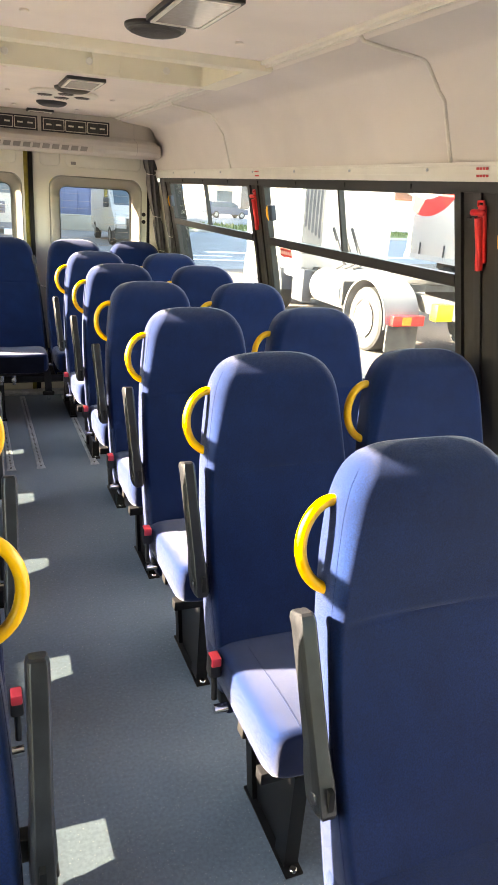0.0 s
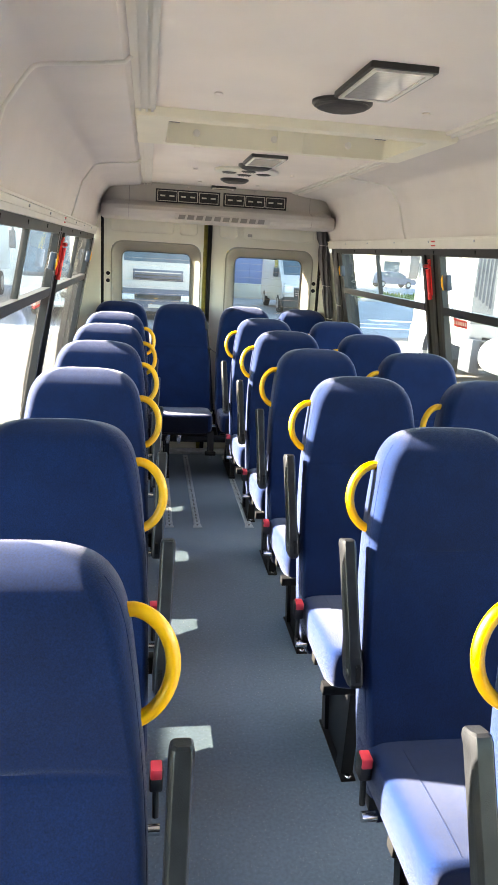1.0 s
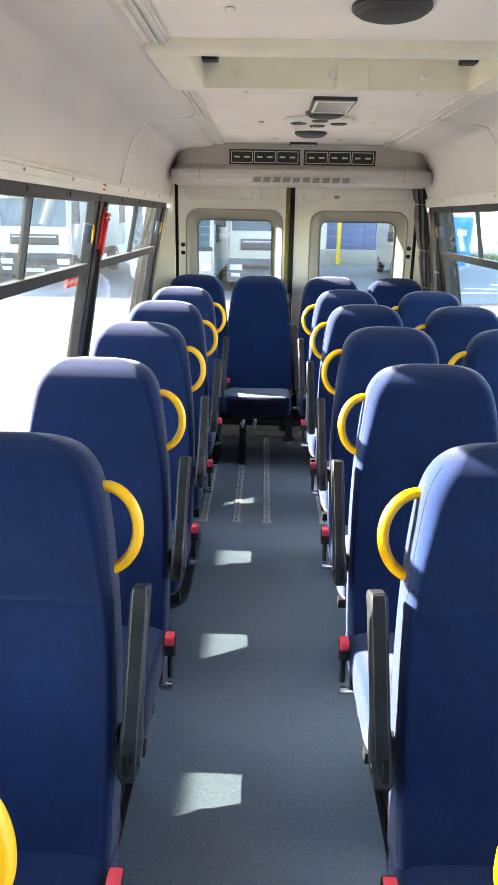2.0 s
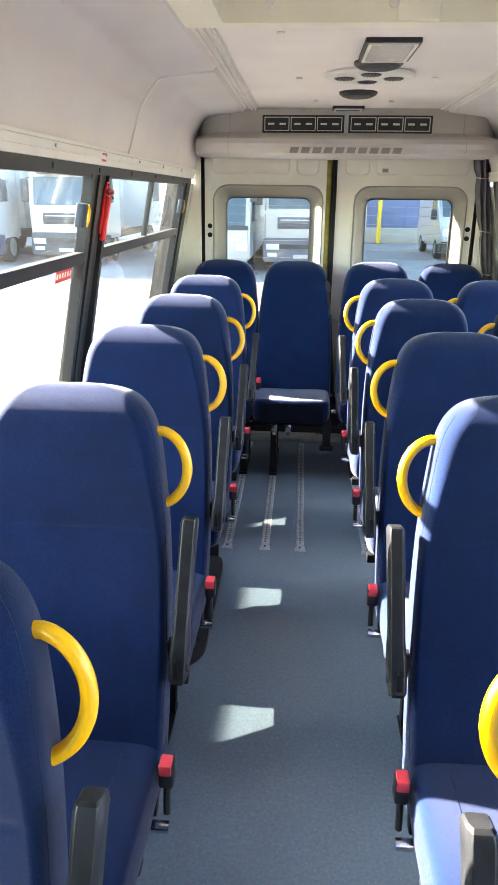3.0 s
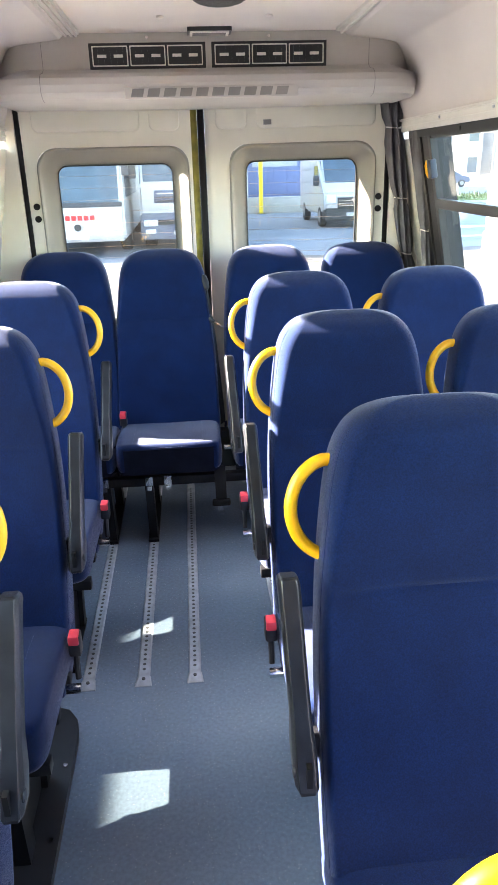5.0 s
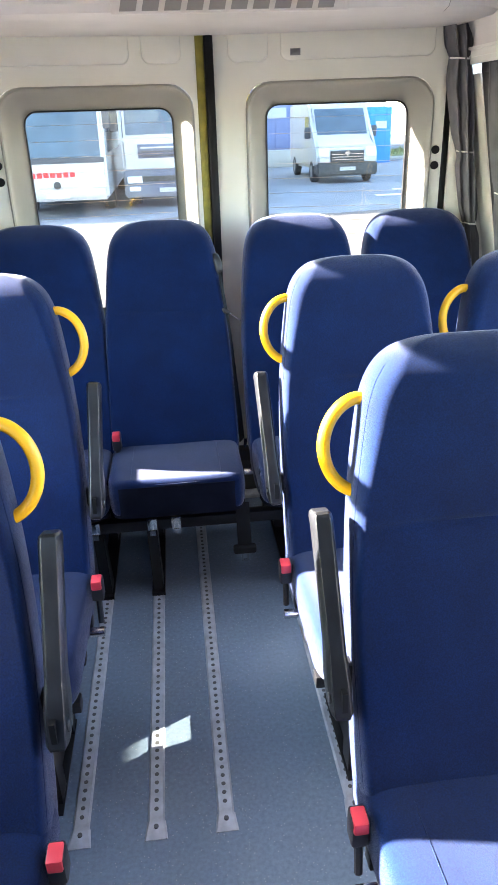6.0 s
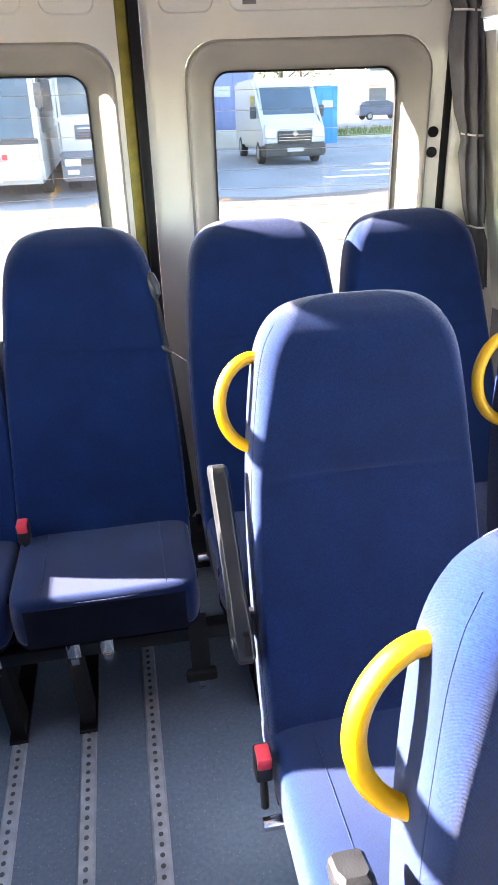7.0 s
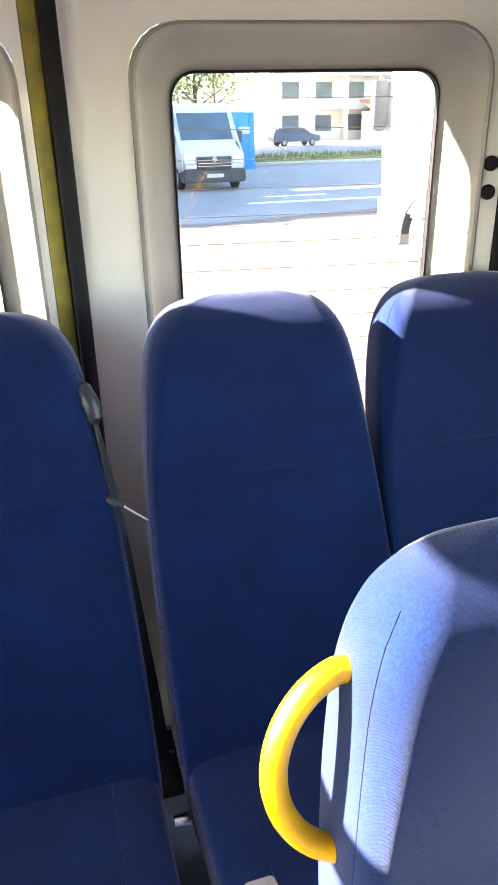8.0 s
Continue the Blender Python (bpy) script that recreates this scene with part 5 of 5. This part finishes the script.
for sx in (-1, 1):
    boxed("headlamp", (*sorted((sx * 0.85, sx * 1.18)), -0.05, 0.05, 0.72, 0.92), M_LAMPG, coach, "", 0.03)
    boxed("side_window", (*sorted((sx * 1.24, sx * 1.262)), 0.7, 9.8, 1.5, 2.8), M_SCREEN, coach)
    for wy in (2.2, 8.0):
        wheel(coach, sx * 1.08, wy, 0.48, 0.32, sx)
    bm = bmesh.new()
    tube(bm, [(sx * 1.2, 0.15, 3.05), (sx * 1.35, -0.25, 2.95), (sx * 1.36, -0.3, 2.5)], 0.04, 8)
    part("mirror_arm", bm, M_GREYP, coach)
    boxed("mirror", (*sorted((sx * 1.27, sx * 1.45)), -0.36, -0.26, 2.05, 2.55), M_GREYP, coach, "", 0.03)
for k in range(7):
    boxed("name_bar", (-0.62 + 0.16 * k, -0.50 + 0.16 * k, -0.03, 0.0, 0.98, 1.10), M_ARC, coach, "red bar of unreadable writing")
bm = bmesh.new()
disc(bm, (0.0, -0.03, 0.80), 0.09, 0.03, 20, "y")
part("badge", bm, M_CHASSIS, coach)
coach.matrix_world = pose(-2.74, 20.8, GZ)

# van
van = thing("van", "white high-roof van parked across the yard", "van")
solid(van, "body", [(0.08, 0.45), (5.4, 0.32), (5.4, 2.45), (1.95, 2.52), (1.55, 2.35), (0.75, 1.38), (0.12, 1.12), (0.0, 0.8)], -1.0, 1.0, M_WHITE, 0.09)
solid(van, "windscreen", [(0.80, 1.462), (0.84, 1.45), (1.47, 2.215), (1.44, 2.245)], -0.84, 0.84, M_SCREEN, 0.01)
solid(van, "bumper", [(-0.08, 0.25), (0.5, 0.25), (0.5, 0.62), (-0.05, 0.66)], -1.0, 1.0, M_CHASSIS, 0.05)
boxed("grille", (-0.55, 0.55, -0.03, 0.1, 0.62, 1.00), M_CHASSIS, van, "", 0.03)
for k in range(3):
    boxed("grille_bar", (-0.52, 0.52, -0.045, 0.0, 0.72 + 0.08 * k, 0.74 + 0.08 * k), M_CHROME, van)
boxed("plate", (-0.26, 0.26, -0.10, -0.06, 0.40, 0.51), M_WHITE, van)
bm = bmesh.new()
disc(bm, (0, -0.04, 0.92), 0.10, 0.03, 4, "y")
part("badge", bm, M_CHROME, van)
for sx in (-1, 1):
    boxed("headlamp", (*sorted((sx * 0.60, sx * 0.95)), -0.01, 0.25, 0.80, 1.08), M_LAMPG, van, "", 0.04)
    boxed("mirror", (*sorted((sx * 1.02, sx * 1.22)), 1.0, 1.12, 1.35, 1.70), M_GREYP, van, "", 0.03)
    boxed("side_window", (*sorted((sx * 0.99, sx * 1.008)), 1.35, 2.1, 1.42, 2.0), M_SCREEN, van)
    for wy in (0.95, 4.3):
        wheel(van, sx * 0.90, wy, 0.34, 0.22, sx)
van.matrix_world = pose(6.15, 27.45, GZ) @ Matrix.Diagonal((1.06, 1.06, 1.06, 1))


def box_house(name, label, cat, x, y, w, d, h, material):
    o = thing(name, label, cat)
    boxed("shell", (-w / 2, w / 2, 0, d, 0, h), material, o, "", 0.04)
    n = max(2, int(w / 0.6))
    for k in range(n):
        a = -w / 2 + w * (k + 0.5) / n
        boxed("rib", (a - 0.04, a + 0.04, -0.03, 0.0, 0.1, h - 0.1), material, o)
    boxed("sign_plate", (-w * 0.25, w * 0.25, -0.05, -0.02, h * 0.62, h * 0.75), M_WHITE, o)
    o.location = (x, y, GZ)
    return o


box_house("site_cabin", "bright blue sheet-metal cabin behind the van", "cabin", 10.15, 37.5, 1.05, 1.4, 2.45, M_BLUE)
box_house("skip_container", "blue-grey steel container at the yard's edge", "container", 12.6, 47.5, 1.7, 3.0, 1.5, M_NAVYP)
box_house("storage_container", "blue shipping container at the yard's edge", "container", 4.7, 39.0, 4.6, 5.0, 3.4, M_CONT)
bm = bmesh.new()
box(bm, 2.4, 8.6, 36.9, 37.3, 0.0, 0.75, 0.03)
low_ = tagged(link("low_wall", bm, M_KERB), "low grey concrete wall in front of a container", "wall", "", "structure")
low_.location.z = GZ
post = thing("post", "yellow painted steel post beside the low wall", "post", "", (3.75, 36.7, GZ))
bm = bmesh.new()
tube(bm, [(0, 0, 0), (0, 0, 3.4)], 0.10, 12)
part("pole", bm, M_YBOX, post)
boxed("base_plate", (-0.2, 0.2, -0.2, 0.2, 0.0, 0.03), M_CHASSIS, post)

# tall block added at the yard's end, sized to cast the shade there
wh = thing("warehouse", "tall pale metal-clad block added behind the parked row to cast shade", "warehouse", at=(0, 0, GZ))
boxed("wall", (-130.0, 3.2, 37.6, 62.0, 0.0, 28.0), M_WALLW, wh)
boxed("roof", (-130.3, 3.5, 37.3, 62.3, 28.0, 28.6), M_GREYP, wh)
for k in range(20):
    boxed("cladding_rib", (-58.0 + 3.1 * k, -57.8 + 3.1 * k, 37.45, 37.6, 0.0, 21.5), M_WALLW, wh)
for k in range(5):
    boxed("loading_door", (-52.0 + 9.3 * k, -48.0 + 9.3 * k, 37.5, 37.6, 0.0, 4.2), M_NAVYP, wh)

# kerbed grass strip
bm = bmesh.new()
box(bm, 11.2, 60.0, 39.5, 46.5, 0.0, 0.16, 0.03)
k_ = setting("kerb", bm, M_KERB, "raised concrete edge of the grass strip")
k_.location.z = GZ
bm = bmesh.new()
box(bm, 11.5, 59.7, 39.8, 46.2, 0.16, 0.20)
k_ = tagged(link("grass_strip", bm, M_GRASS), "strip of dry grass along the yard", "grass", "", "structure")
k_.location.z = GZ
rg = random.Random(5)
vs, fs = [], []
for _ in range(2600):
    x, y, h = rg.uniform(11.7, 40), rg.uniform(39.9, 46.1), rg.uniform(0.08, 0.26)
    a, b = rg.uniform(0, math.tau), rg.uniform(-0.08, 0.08)
    n = len(vs)
    vs += [(x - 0.04 * math.cos(a), y - 0.04 * math.sin(a), 0.2), (x + 0.04 * math.cos(a), y + 0.04 * math.sin(a), 0.2), (x + b, y + b, 0.2 + h)]
    fs.append((n, n + 1, n + 2))
me = bpy.data.meshes.new("grass")
me.from_pydata(vs, [], fs)
me.materials.append(M_GRASS)
gr = tagged(new("grass", me), "dry grass blades on the strip", "grass", "", "stuff")
gr.location.z = GZ

# parked car beyond the grass
car = thing("car", "pale blue estate car parked beyond the grass", "car")
solid(car, "body", [(0.0, 0.35), (4.3, 0.35), (4.32, 0.95), (4.1, 1.42), (1.7, 1.45), (1.0, 0.95), (0.05, 0.80)], -0.85, 0.85, M_NAVYP, 0.09)
for sx in (-1, 1):
    solid(car, "side_window", [(1.25, 0.98), (3.95, 0.98), (3.8, 1.36), (1.75, 1.38)], *sorted((sx * 0.84, sx * 0.862)), M_SCREEN, 0.0)
    for wy in (0.8, 3.4):
        wheel(car, sx * 0.76, wy, 0.31, 0.2, sx)
car.matrix_world = pose(24.6, 64.5, GZ, 0, 0, 95)

# building with an open gallery
bd = thing("house", "white rendered house with columns and a red tiled lean-to", "house")
boxed("wall", (0, 26, 0, 9, 0, 9.0), M_WALLW, bd)
boxed("roof", (-0.6, 26.6, -0.6, 9.6, 9.0, 9.4), M_TILE, bd)
for fl in range(3):
    boxed("gallery_slab", (0, 26, -1.6, 0, 2.9 + 3 * fl, 3.1 + 3 * fl), M_WALLW, bd)
    for k in range(8):
        boxed("column", (0.4 + 3.55 * k, 0.75 + 3.55 * k, -1.55, -1.2, 3 * fl, 2.9 + 3 * fl), M_WALLW, bd)
        w_ = boxed("window", (1.3 + 3.55 * k, 3.1 + 3.55 * k, -0.05, 0.02, 0.9 + 3 * fl, 2.4 + 3 * fl), M_SCREEN, bd)
        boxed("frame", (1.2 + 3.55 * k, 1.3 + 3.55 * k, -0.08, 0.02, 0.8 + 3 * fl, 2.5 + 3 * fl), M_TRIM, w_)
solid(bd, "lean_to_roof", [(-5.5, 2.6), (-1.7, 3.6), (-1.7, 3.75), (-5.5, 2.75)], 9.0, 24.0, M_TILE, 0.0)
boxed("lean_to_wall", (9.3, 23.7, -5.2, -1.7, 0, 2.65), M_WALLW, bd)
bd.location = (24.5, 77.0, GZ)


def tree(x, y, h, seed):
    """Tapered trunk, limbs and a loose crown of leaf clumps."""
    r = random.Random(seed)
    o = thing("tree", "leafy roadside tree with a loose crown", "tree", "trees", (x, y, GZ))
    bm = bmesh.new()
    tube(bm, [(0, 0, 0), (0.1, 0.05, h * 0.25), (0.0, 0.1, h * 0.5), (0.15, 0.0, h * 0.75)], [0.22, 0.17, 0.12, 0.05], 9)
    ends = []
    for k in range(9):
        a, z = k * 2.4, h * (0.32 + 0.05 * k)
        e = (math.cos(a) * h * 0.28, math.sin(a) * h * 0.28, z + h * 0.18)
        tube(bm, [(0.05, 0.05, z), (e[0] * 0.5, e[1] * 0.5, z + h * 0.1), e], [0.08, 0.05, 0.02], 6)
        ends.append(e)
    part("trunk", bm, M_BARK, o)
    vs, fs = [], []
    for _ in range(2600):
        c = r.choice(ends) if r.random() < 0.8 else (0, 0, h * 0.85)
        s = h * 0.11
        p = Vector((c[0] + r.gauss(0, s), c[1] + r.gauss(0, s), c[2] + r.gauss(0, s * 0.8)))
        a = Vector((r.gauss(0, 1), r.gauss(0, 1), r.gauss(0, 0.6))).normalized() * 0.16
        b = a.orthogonal().normalized() * 0.09
        n = len(vs)
        vs += [p - a, p + b, p + a, p - b]
        fs.append((n, n + 1, n + 2, n + 3))
    me = bpy.data.meshes.new("crown")
    me.from_pydata([tuple(v) for v in vs], [], fs)
    me.materials.append(M_LEAF)
    c_ = new("crown", me)
    c_.parent = o


for k, (tx, ty, th) in enumerate(((9.5, 60, 8.0), (13.5, 62, 9.0), (5.0, 66, 9.0), (50, 70, 10), (17.0, 70, 10))):
    tree(tx, ty, th, k)
# far edge of the industrial estate
bm = bmesh.new()
for k in range(40):
    a = -60 + 6.0 * k
    box(bm, a, a + 5.8, 120 + 5 * math.sin(k * 1.7), 130, 0, 5 + 3 * math.sin(k * 2.3) ** 2)
b_ = tagged(link("far_sheds", bm, M_WALLW), "far pale industrial sheds on the horizon", "building", "", "structure")
b_.location.z = GZ
